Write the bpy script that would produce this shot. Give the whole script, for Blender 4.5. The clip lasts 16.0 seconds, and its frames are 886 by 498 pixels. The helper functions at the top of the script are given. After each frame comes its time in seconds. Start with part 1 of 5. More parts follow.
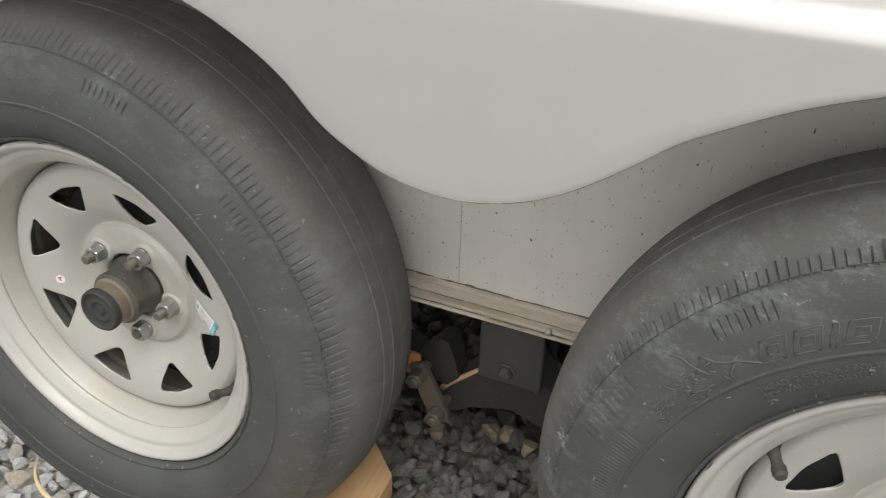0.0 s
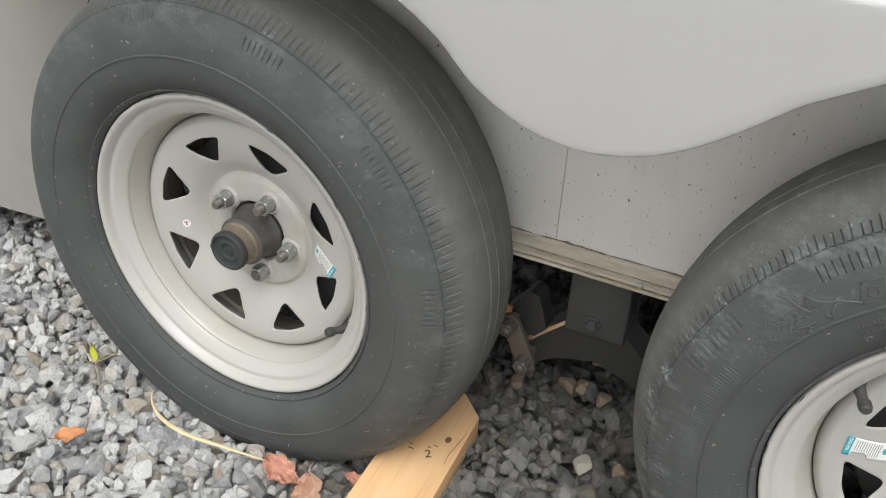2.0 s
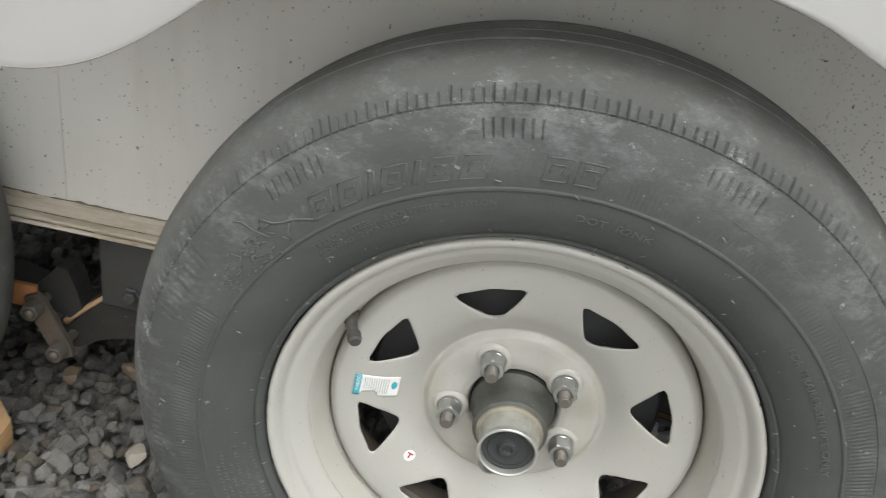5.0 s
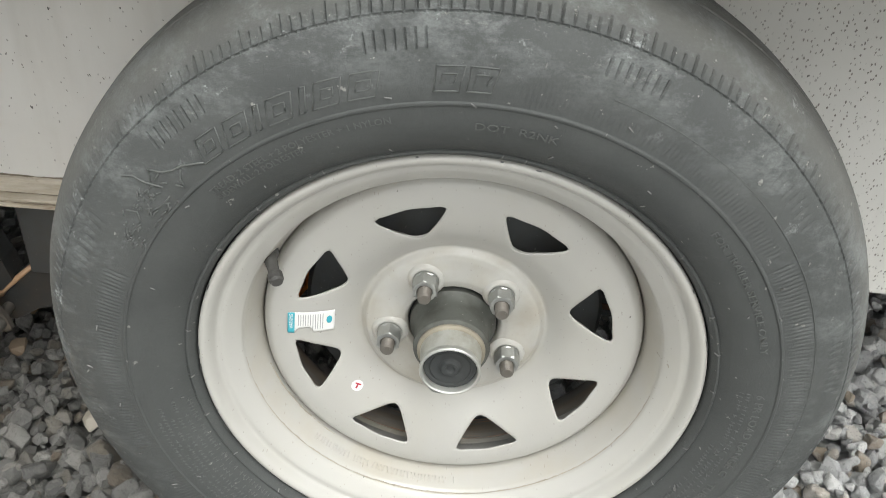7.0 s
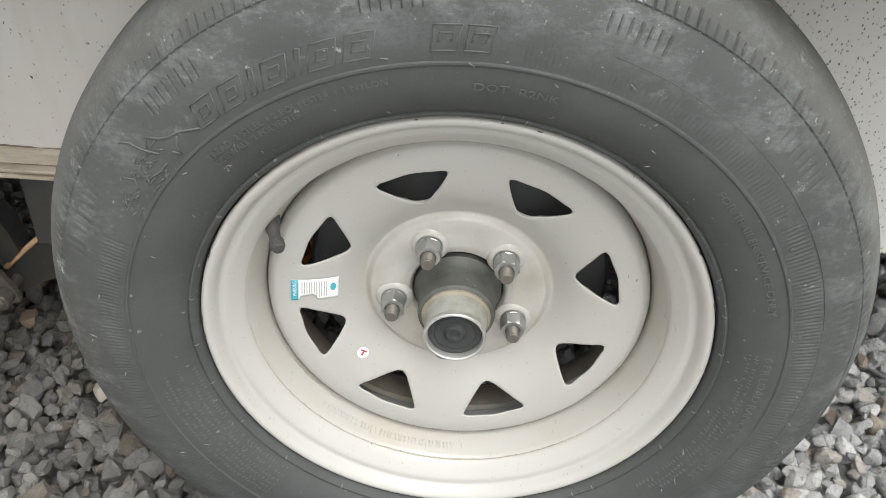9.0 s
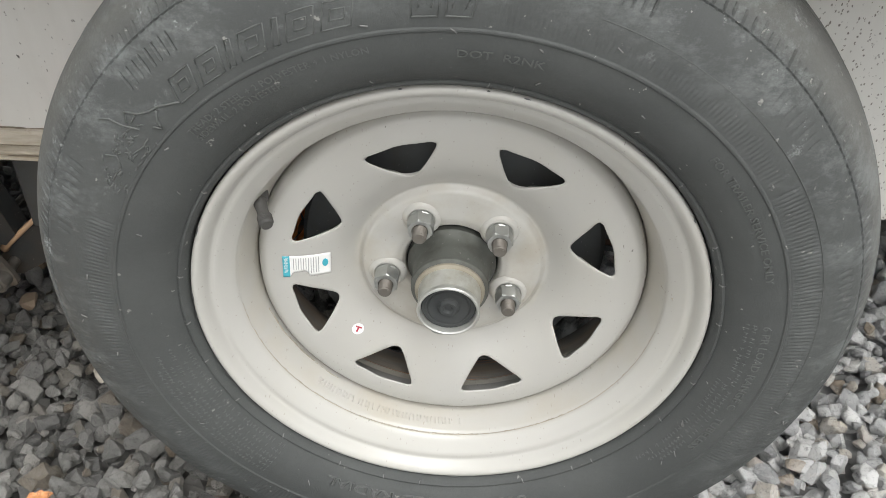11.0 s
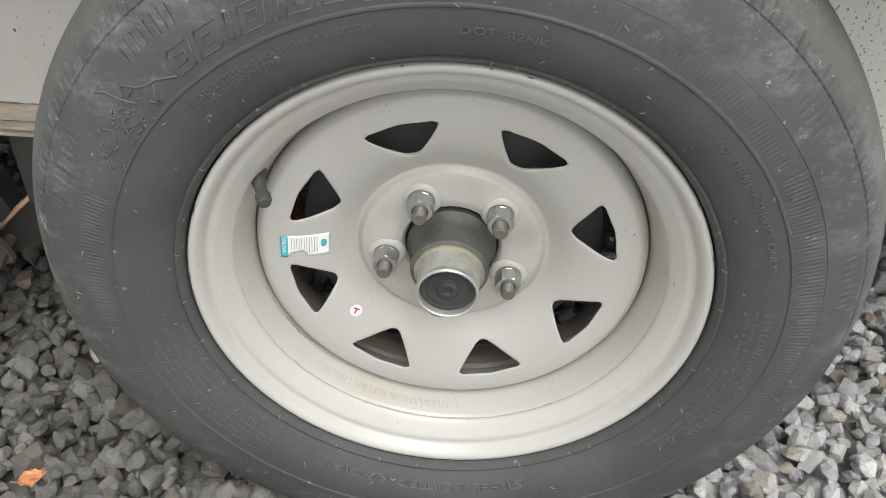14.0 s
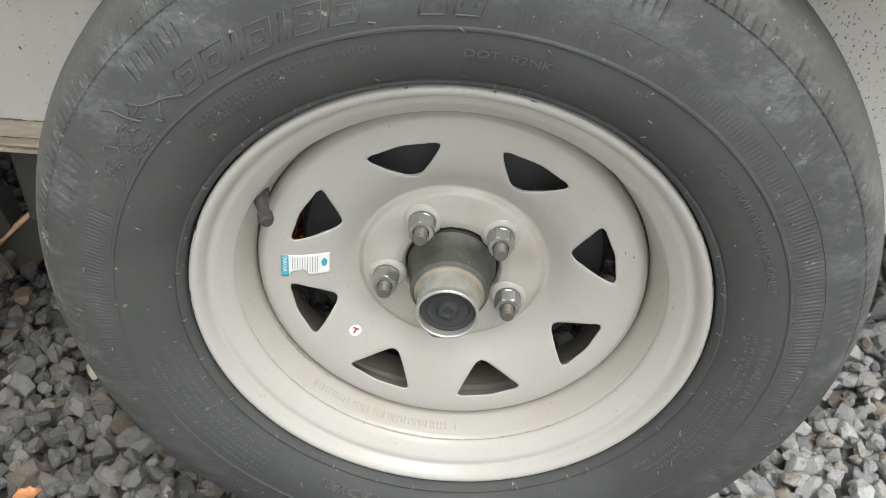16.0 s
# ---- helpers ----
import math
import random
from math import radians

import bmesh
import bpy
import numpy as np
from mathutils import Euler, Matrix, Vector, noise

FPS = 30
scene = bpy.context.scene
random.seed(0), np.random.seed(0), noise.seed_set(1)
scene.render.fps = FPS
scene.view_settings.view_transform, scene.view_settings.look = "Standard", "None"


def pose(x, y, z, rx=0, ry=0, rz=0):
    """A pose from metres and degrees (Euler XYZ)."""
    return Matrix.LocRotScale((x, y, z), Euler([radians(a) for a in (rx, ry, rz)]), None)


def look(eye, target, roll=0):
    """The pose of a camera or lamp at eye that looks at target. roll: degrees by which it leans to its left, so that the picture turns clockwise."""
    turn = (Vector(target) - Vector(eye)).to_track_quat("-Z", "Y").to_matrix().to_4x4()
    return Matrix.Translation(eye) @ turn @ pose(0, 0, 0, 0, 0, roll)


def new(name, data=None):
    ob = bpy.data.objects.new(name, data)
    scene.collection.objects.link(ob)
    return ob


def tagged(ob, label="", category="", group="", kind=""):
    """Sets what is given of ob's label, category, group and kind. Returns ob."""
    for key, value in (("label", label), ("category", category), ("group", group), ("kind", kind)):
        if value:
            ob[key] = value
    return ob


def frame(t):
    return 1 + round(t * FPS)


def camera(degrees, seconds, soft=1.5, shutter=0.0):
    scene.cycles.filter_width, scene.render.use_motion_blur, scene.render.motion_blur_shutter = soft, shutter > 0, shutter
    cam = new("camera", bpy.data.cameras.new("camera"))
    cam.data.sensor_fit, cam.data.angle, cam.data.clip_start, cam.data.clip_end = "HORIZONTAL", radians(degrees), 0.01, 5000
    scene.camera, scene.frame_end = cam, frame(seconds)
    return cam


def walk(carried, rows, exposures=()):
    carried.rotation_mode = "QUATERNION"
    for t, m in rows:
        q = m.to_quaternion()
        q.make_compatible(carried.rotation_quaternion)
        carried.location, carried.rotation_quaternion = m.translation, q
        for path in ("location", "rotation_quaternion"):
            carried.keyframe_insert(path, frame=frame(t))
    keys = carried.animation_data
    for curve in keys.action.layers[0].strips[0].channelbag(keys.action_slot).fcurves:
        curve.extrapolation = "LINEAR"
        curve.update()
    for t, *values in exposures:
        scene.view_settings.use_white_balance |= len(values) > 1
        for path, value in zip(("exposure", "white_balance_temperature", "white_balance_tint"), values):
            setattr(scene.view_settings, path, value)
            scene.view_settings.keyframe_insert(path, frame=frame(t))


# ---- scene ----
cam = camera(54.4, 16.0, soft=0.7, shutter=0.4)
PATH = [
    (0, (-0.1927, -0.5973, 0.8712), (-0.8806, 0.9681, -0.1663), 1.67),
    (0.5, (-0.2138, -0.6530, 0.8944), (-0.9010, 0.9147, -0.1401), 1.61),
    (1, (-0.2244, -0.6939, 0.9078), (-0.9338, 0.8529, -0.1431), 1.85),
    (1.5, (-0.2348, -0.7107, 0.9080), (-0.9607, 0.8222, -0.1519), 2.20),
    (2, (-0.2340, -0.7237, 0.8848), (-0.9679, 0.7988, -0.1844), 2.93),
    (2.5, (-0.2193, -0.7223, 0.8710), (-0.9405, 0.7966, -0.2120), 4.38),
    (3, (-0.1971, -0.6967, 0.8517), (-0.8792, 0.8302, -0.2453), 5.18),
    (3.5, (-0.1726, -0.6746, 0.8321), (-0.7472, 0.9023, -0.2556), 6.88),
    (4, (-0.1305, -0.6393, 0.8174), (-0.5084, 1.0285, -0.2197), 9.93),
    (4.5, (-0.0899, -0.6224, 0.8117), (-0.2591, 1.1063, -0.1797), 10.54),
    (5, (-0.0547, -0.6134, 0.8041), (-0.1481, 1.1236, -0.1828), 10.24),
    (5.2, (-0.0507, -0.6059, 0.8029), (-0.1024, 1.1370, -0.1767), 9.95),
    (7.5, (-0.0045, -0.5823, 0.8018), (-0.0323, 1.0223, -0.3918), 3.53),
    (8, (-0.0051, -0.5820, 0.8008), (-0.0376, 1.0136, -0.4046), 3.34),
    (10.5, (0.0156, -0.5719, 0.7850), (-0.0476, 1.0045, -0.4443), 1.56),
    (11, (0.0176, -0.5710, 0.7846), (-0.0507, 0.9883, -0.4659), 1.20),
    (11.5, (0.0194, -0.5675, 0.7802), (-0.0517, 0.9822, -0.4822), 1.11),
    (12, (0.0194, -0.5678, 0.7791), (-0.0504, 0.9733, -0.4937), 1.16),
    (12.5, (0.0186, -0.5681, 0.7814), (-0.0517, 0.9700, -0.4951), 1.24),
    (13, (0.0193, -0.5680, 0.7793), (-0.0475, 0.9675, -0.5004), 1.55),
    (13.5, (0.0184, -0.5687, 0.7777), (-0.0474, 0.9675, -0.5012), 1.84),
    (14, (0.0167, -0.5678, 0.7760), (-0.0471, 0.9731, -0.4975), 2.06),
    (14.5, (0.0142, -0.5699, 0.7769), (-0.0457, 0.9802, -0.4854), 2.37),
    (15, (0.0138, -0.5700, 0.7776), (-0.0477, 0.9884, -0.4744), 2.51),
    (15.5, (0.0131, -0.5698, 0.7760), (-0.0474, 0.9974, -0.4651), 2.68),
    (16, (0.0131, -0.5707, 0.7772), (-0.0447, 1.0020, -0.4570), 2.87),
]
walk(cam, [(t, look(eye, target, roll)) for t, eye, target, roll in PATH],
     exposures=[(0, -0.25, 6700, 10), (0.5, -0.20, 6600, 10), (1.5, -0.13, 6520, 10), (2.5, -0.12, 6430, 9), (3.5, 0.04, 6380, 8), (4.5, 0.08, 6530, 9), (5.2, -0.04, 6540, 8), (7.5, 0.19, 6530, 8), (8.2, 0.19, 6530, 9), (10.5, 0.08, 6520, 10), (12.5, 0.03, 6520, 10), (16, 0.02, 6530, 10)])

# ---- world and light: a bright overcast day, the trailer shading what is under it ----
SUN_EL, SUN_ROT = radians(64), radians(157)
world = bpy.data.worlds.new("sky")
scene.world = world
world.use_nodes = True
wn = world.node_tree.nodes
sky = wn.new("ShaderNodeTexSky")
sky.sky_type = "NISHITA"
sky.sun_disc = False
sky.sun_elevation, sky.sun_rotation = SUN_EL, SUN_ROT
sky.air_density, sky.dust_density, sky.ozone_density = 1.0, 4.0, 0.6
hazy = wn.new("ShaderNodeHueSaturation")
hazy.inputs["Saturation"].default_value = 0.05
world.node_tree.links.new(sky.outputs[0], hazy.inputs["Color"])
warm = wn.new("ShaderNodeMix")
warm.data_type, warm.blend_type = "RGBA", "MULTIPLY"
warm.inputs[0].default_value = 1.0
warm.inputs[7].default_value = (1.0, 0.998, 0.992, 1.0)
world.node_tree.links.new(hazy.outputs[0], warm.inputs[6])
world.node_tree.links.new(warm.outputs[2], wn["Background"].inputs[0])
wn["Background"].inputs[1].default_value = 0.315
sun_data = bpy.data.lights.new("sun", "SUN")
sun_data.energy, sun_data.angle, sun_data.color = 0.75, radians(45), (1.0, 0.99, 0.975)
sun = new("sun", sun_data)
sun.matrix_world = look((0.50, -1.18, 2.63), (0, 0, 0))

# ---- materials ----


def material(name, base, rough=0.6, metal=0.0, spec=0.5):
    m = bpy.data.materials.new(name)
    m.use_nodes = True
    b = m.node_tree.nodes["Principled BSDF"]
    b.inputs["Base Color"].default_value = (*base, 1)
    b.inputs["Roughness"].default_value = rough
    b.inputs["Metallic"].default_value = metal
    b.inputs["Specular IOR Level"].default_value = spec
    return m


def node(m, kind, **values):
    n = m.node_tree.nodes.new(kind)
    for key, value in values.items():
        n.inputs[key.replace("_", " ")].default_value = value
    return n


def link(m, a, b):
    m.node_tree.links.new(a, b)


def coords(m, stretch=None):
    c = m.node_tree.nodes.new("ShaderNodeTexCoord").outputs["Object"]
    if stretch:
        mp = m.node_tree.nodes.new("ShaderNodeMapping")
        mp.inputs["Scale"].default_value = stretch
        link(m, c, mp.inputs["Vector"])
        c = mp.outputs[0]
    return c


def noise_ramp(m, scale, lo, hi, detail=6.0, rough=0.6, stretch=None):
    """A noise, cut to 0..1 between lo and hi."""
    n = node(m, "ShaderNodeTexNoise", Scale=scale, Detail=detail, Roughness=rough)
    link(m, coords(m, stretch), n.inputs["Vector"])
    r = node(m, "ShaderNodeMapRange")
    r.inputs["From Min"].default_value, r.inputs["From Max"].default_value = lo, hi
    link(m, n.outputs["Fac"], r.inputs["Value"])
    return r.outputs[0]


def mix(m, fac, a, b):
    """Colours or sockets a and b, mixed."""
    n = m.node_tree.nodes.new("ShaderNodeMix")
    n.data_type = "RGBA"
    for sock, v in ((n.inputs[0], fac), (n.inputs[6], a), (n.inputs[7], b)):
        if isinstance(v, tuple):
            sock.default_value = (*v, 1)
        elif isinstance(v, (int, float)):
            sock.default_value = v
        else:
            link(m, v, sock)
    return n.outputs[2]


def times(m, a, b):
    n = m.node_tree.nodes.new("ShaderNodeMath")
    n.operation = "MULTIPLY"
    for sock, v in ((n.inputs[0], a), (n.inputs[1], b)):
        if isinstance(v, (int, float)):
            sock.default_value = v
        else:
            link(m, v, sock)
    return n.outputs[0]


def set_in(m, name, socket):
    link(m, socket, m.node_tree.nodes["Principled BSDF"].inputs[name])


def bump(m, height, strength, distance=0.001):
    n = node(m, "ShaderNodeBump", Strength=strength, Distance=distance)
    link(m, height, n.inputs["Height"])
    set_in(m, "Normal", n.outputs[0])


def specks(m, scale, keep, size):
    """Sparse small dark specks: 1 on a speck."""
    v = node(m, "ShaderNodeTexVoronoi", Scale=scale)
    wob = node(m, "ShaderNodeTexNoise", Scale=scale * 3.0, Detail=2.0)
    c = coords(m, (1.0, 0.25, 0.7))
    link(m, c, wob.inputs["Vector"])
    add = m.node_tree.nodes.new("ShaderNodeVectorMath")
    add.operation = "MULTIPLY_ADD"
    link(m, wob.outputs["Color"], add.inputs[0])
    add.inputs[1].default_value = (0.6 / scale,) * 3
    link(m, c, add.inputs[2])
    link(m, add.outputs[0], v.inputs["Vector"])
    near = node(m, "ShaderNodeMapRange")
    near.inputs["From Min"].default_value, near.inputs["From Max"].default_value = size, size * 0.6
    link(m, v.outputs["Distance"], near.inputs["Value"])
    sep = m.node_tree.nodes.new("ShaderNodeSeparateColor")
    link(m, v.outputs["Color"], sep.inputs[0])
    few = node(m, "ShaderNodeMath")
    few.operation = "LESS_THAN"
    link(m, sep.outputs[0], few.inputs[0])
    few.inputs[1].default_value = keep
    return times(m, near.outputs[0], few.outputs[0])


def rubber_material(name, scuffed, muddy):
    """Dark sidewall rubber; the shoulder carries pale dust and scuffs where it meets kerbs and mud."""
    m = material(name, (0.06, 0.064, 0.061), 0.66, spec=0.4)
    flat = m.node_tree.nodes.new("ShaderNodeVectorMath")
    flat.operation = "MULTIPLY"
    link(m, coords(m), flat.inputs[0])
    flat.inputs[1].default_value = (1, 0, 1)
    size = m.node_tree.nodes.new("ShaderNodeVectorMath")
    size.operation = "LENGTH"
    link(m, flat.outputs[0], size.inputs[0])
    rim_far = node(m, "ShaderNodeMapRange")
    rim_far.inputs["From Min"].default_value, rim_far.inputs["From Max"].default_value = 0.262, 0.318
    link(m, size.outputs["Value"], rim_far.inputs["Value"])
    shoulder = rim_far.outputs[0]
    tread_far = node(m, "ShaderNodeMapRange")
    tread_far.inputs["From Min"].default_value, tread_far.inputs["From Max"].default_value = 0.318, 0.336
    link(m, size.outputs["Value"], tread_far.inputs["Value"])
    dust = noise_ramp(m, 9.0, 0.38, 0.70, 8.0, 0.65)
    wipe = noise_ramp(m, 18.0, 0.49, 0.62, 12.0, 0.82, (1.0, 1.0, 1.9))
    scuff = noise_ramp(m, 42.0, 0.60, 0.65, 10.0, 0.80)
    fleck = noise_ramp(m, 130.0, 0.685, 0.71, 4.0, 0.6)
    chalk = noise_ramp(m, 38.0, 0.68, 0.72, 8.0, 0.75)
    scratch = noise_ramp(m, 90.0, 0.60, 0.66, 9.0, 0.8, (0.55, 1.0, 1.3))
    grain = noise_ramp(m, 420.0, 0.35, 0.75, 4.0, 0.7)
    c = mix(m, times(m, dust, 0.5), (0.0522, 0.0562, 0.0545), (0.090, 0.095, 0.091))
    c = mix(m, times(m, tread_far.outputs[0], 0.75), c, muddy)
    c = mix(m, times(m, times(m, wipe, shoulder), 0.62 * scuffed), c, (0.198, 0.211, 0.208))
    c = mix(m, times(m, times(m, scuff, shoulder), 0.6 * scuffed), c, (0.38, 0.40, 0.395))
    c = mix(m, times(m, times(m, scratch, shoulder), 0.42 * scuffed), c, (0.30, 0.30, 0.285))
    c = mix(m, times(m, times(m, chalk, shoulder), 0.8), c, (0.45, 0.41, 0.34))
    c = mix(m, times(m, fleck, 0.6), c, (0.34, 0.335, 0.31))
    c = mix(m, times(m, grain, 0.18), c, (0.02, 0.022, 0.022))
    set_in(m, "Base Color", c)
    bump(m, noise_ramp(m, 260.0, 0.2, 0.8, 8.0, 0.8), 0.8, 0.0007)
    return m


def paint_material(name, base, dirt, rough, amount=0.5):
    m = material(name, base, rough)
    grime = noise_ramp(m, 14.0, 0.50, 0.78, 8.0, 0.65)
    fine = noise_ramp(m, 240.0, 0.66, 0.76, 3.0, 0.5)
    c = mix(m, times(m, grime, amount), base, dirt)
    c = mix(m, times(m, fine, 0.25), c, tuple(v * 0.5 for v in dirt))
    set_in(m, "Base Color", c)
    bump(m, noise_ramp(m, 90.0, 0.3, 0.7, 3.0), 0.06, 0.0005)
    return m


def rim_material():
    m = material("grey_beige_wheel_paint", (0.51, 0.50, 0.465), 0.3, 0.0, spec=0.5)
    grime = noise_ramp(m, 9.0, 0.35, 0.85, 4.0, 0.5)
    drip = noise_ramp(m, 14.0, 0.50, 0.90, 6.0, 0.6, (1.0, 1.0, 0.5))
    chips = noise_ramp(m, 95.0, 0.72, 0.745, 5.0, 0.6)
    dots = specks(m, 140.0, 0.07, 0.11)
    c = mix(m, times(m, grime, 0.35), (0.392, 0.387, 0.361), (0.342, 0.328, 0.288))
    c = mix(m, times(m, drip, 0.22), c, (0.40, 0.36, 0.27))
    flat = m.node_tree.nodes.new("ShaderNodeVectorMath")
    flat.operation = "MULTIPLY"
    link(m, coords(m), flat.inputs[0])
    flat.inputs[1].default_value = (1, 0, 1)
    size = m.node_tree.nodes.new("ShaderNodeVectorMath")
    size.operation = "LENGTH"
    link(m, flat.outputs[0], size.inputs[0])
    for lo, hi, dirt, amount in ((0.1800, 0.1770, noise_ramp(m, 11.0, 0.36, 0.66, 7.0, 0.65), 0.6), (0.0880, 0.0820, noise_ramp(m, 26.0, 0.40, 0.66, 7.0, 0.65), 0.75)):
        inside = node(m, "ShaderNodeMapRange")
        inside.inputs["From Min"].default_value, inside.inputs["From Max"].default_value = lo, hi
        link(m, size.outputs["Value"], inside.inputs["Value"])
        only = inside.outputs[0]
        if lo > 0.1:
            outside = node(m, "ShaderNodeMapRange")
            outside.inputs["From Min"].default_value, outside.inputs["From Max"].default_value = 0.1660, 0.1685
            link(m, size.outputs["Value"], outside.inputs["Value"])
            only = times(m, only, outside.outputs[0])
        c = mix(m, times(m, times(m, only, dirt), amount), c, (0.37, 0.335, 0.26) if lo > 0.1 else (0.34, 0.315, 0.26))
    c = mix(m, times(m, chips, 0.35), c, (0.30, 0.28, 0.24))
    c = mix(m, times(m, dots, 0.8), c, (0.10, 0.095, 0.085))
    c = mix(m, times(m, specks(m, 330.0, 0.22, 0.20), 0.5), c, (0.20, 0.18, 0.15))
    set_in(m, "Base Color", c)
    rough = node(m, "ShaderNodeMapRange")
    link(m, grime, rough.inputs["Value"])
    rough.inputs["To Min"].default_value, rough.inputs["To Max"].default_value = 0.28, 0.36
    set_in(m, "Roughness", rough.outputs[0])
    bump(m, noise_ramp(m, 90.0, 0.3, 0.7, 3.0), 0.08, 0.0005)
    return m


def barrel_material():
    """Brown road dirt and rust streaks running round the inner barrel."""
    m = material("dirty_inner_rim", (0.24, 0.215, 0.18), 0.8)
    band = noise_ramp(m, 8.0, 0.40, 0.62, 6.0, 0.6, (0.6, 9.0, 0.6))
    rust = noise_ramp(m, 10.0, 0.52, 0.62, 6.0, 0.6, (0.5, 11.0, 0.5))
    c = mix(m, band, (0.17, 0.166, 0.15), (0.20, 0.16, 0.12))
    sep = m.node_tree.nodes.new("ShaderNodeSeparateXYZ")
    link(m, coords(m), sep.inputs[0])
    low = node(m, "ShaderNodeMapRange")
    low.inputs["From Min"].default_value, low.inputs["From Max"].default_value = -0.13, -0.165
    link(m, sep.outputs["Z"], low.inputs["Value"])
    rust = times(m, rust, low.outputs[0])
    c = mix(m, times(m, rust, 0.85), c, (0.48, 0.22, 0.09))
    set_in(m, "Base Color", c)
    bump(m, band, 0.3, 0.001)
    return m


def skirt_material():
    m = material("speckled_white_siding", (0.72, 0.71, 0.68), 0.45)
    grime = noise_ramp(m, 3.5, 0.40, 0.75, 8.0, 0.65)
    streak = noise_ramp(m, 18.0, 0.52, 0.80, 6.0, 0.6, (1.0, 1.0, 0.15))
    c = mix(m, times(m, grime, 0.45), (0.66, 0.65, 0.615), (0.53, 0.515, 0.475))
    c = mix(m, times(m, streak, 0.35), c, (0.43, 0.41, 0.36))
    c = mix(m, times(m, specks(m, 78.0, 0.26, 0.11), 0.92), c, (0.05, 0.045, 0.04))
    c = mix(m, times(m, specks(m, 210.0, 0.30, 0.19), 0.65), c, (0.09, 0.08, 0.07))
    sep = m.node_tree.nodes.new("ShaderNodeSeparateXYZ")
    link(m, coords(m), sep.inputs[0])
    rear = node(m, "ShaderNodeMapRange")
    rear.inputs["From Min"].default_value, rear.inputs["From Max"].default_value = 0.15, 0.32
    link(m, sep.outputs["X"], rear.inputs["Value"])
    spray = times(m, specks(m, 270.0, 0.8, 0.29), noise_ramp(m, 14.0, 0.32, 0.46, 3.0))
    c = mix(m, times(m, times(m, spray, rear.outputs[0]), 0.85), c, (0.10, 0.085, 0.07))
    set_in(m, "Base Color", c)
    bump(m, noise_ramp(m, 130.0, 0.3, 0.7, 4.0), 0.12, 0.0006)
    return m


def trim_material():
    m = material("weathered_white_extrusion", (0.6, 0.57, 0.5), 0.45)
    dirt = noise_ramp(m, 30.0, 0.36, 0.66, 9.0, 0.72, (0.25, 1.0, 1.6))
    rust = noise_ramp(m, 55.0, 0.60, 0.75, 7.0, 0.7, (0.4, 1.0, 1.0))
    c = mix(m, times(m, dirt, 0.9), (0.57, 0.525, 0.44), (0.30, 0.25, 0.18))
    c = mix(m, times(m, rust, 0.8), c, (0.17, 0.105, 0.06))
    set_in(m, "Base Color", c)
    bump(m, dirt, 0.15, 0.0008)
    return m


def metal_material(name, base, rough, stain, amount=0.6, metal=0.8):
    m = material(name, base, rough, metal)
    blot = noise_ramp(m, 45.0, 0.42, 0.70, 8.0, 0.65)
    fleck = noise_ramp(m, 300.0, 0.70, 0.78, 2.0)
    c = mix(m, times(m, blot, amount), base, stain)
    c = mix(m, times(m, fleck, 0.5), c, (0.55, 0.54, 0.5))
    set_in(m, "Base Color", c)
    bump(m, blot, 0.12, 0.0008)
    return m


def wood_material():
    m = material("orange_pine", (0.50, 0.26, 0.09), 0.65)
    grain = noise_ramp(m, 26.0, 0.30, 0.72, 6.0, 0.6, (1.6, 0.09, 1.6))
    broad = noise_ramp(m, 5.0, 0.35, 0.7, 4.0, 0.6, (1.0, 0.4, 1.0))
    c = mix(m, grain, (0.65, 0.38, 0.165), (0.50, 0.245, 0.08))
    c = mix(m, times(m, broad, 0.55), c, (0.76, 0.57, 0.36))
    fibre = noise_ramp(m, 90.0, 0.55, 0.75, 5.0, 0.6, (1.8, 0.03, 1.8))
    c = mix(m, times(m, fibre, 0.75), c, (0.36, 0.17, 0.055))
    set_in(m, "Base Color", c)
    bump(m, grain, 0.25, 0.0006)
    return m


def leaf_material(name, base, dark):
    m = material(name, base, 0.6)
    blot = noise_ramp(m, 70.0, 0.40, 0.65, 8.0, 0.7)
    vein = noise_ramp(m, 160.0, 0.56, 0.66, 5.0, 0.6, (0.3, 1.0, 1.0))
    spot = noise_ramp(m, 180.0, 0.60, 0.70, 4.0, 0.6)
    c = mix(m, blot, base, dark)
    c = mix(m, times(m, vein, 0.6), c, tuple(min(1.0, v * 1.5 + 0.05) for v in base))
    c = mix(m, times(m, spot, 0.7), c, (0.10, 0.055, 0.035))
    set_in(m, "Base Color", c)
    bump(m, noise_ramp(m, 110.0, 0.3, 0.7, 6.0, 0.7), 0.8, 0.002)
    return m


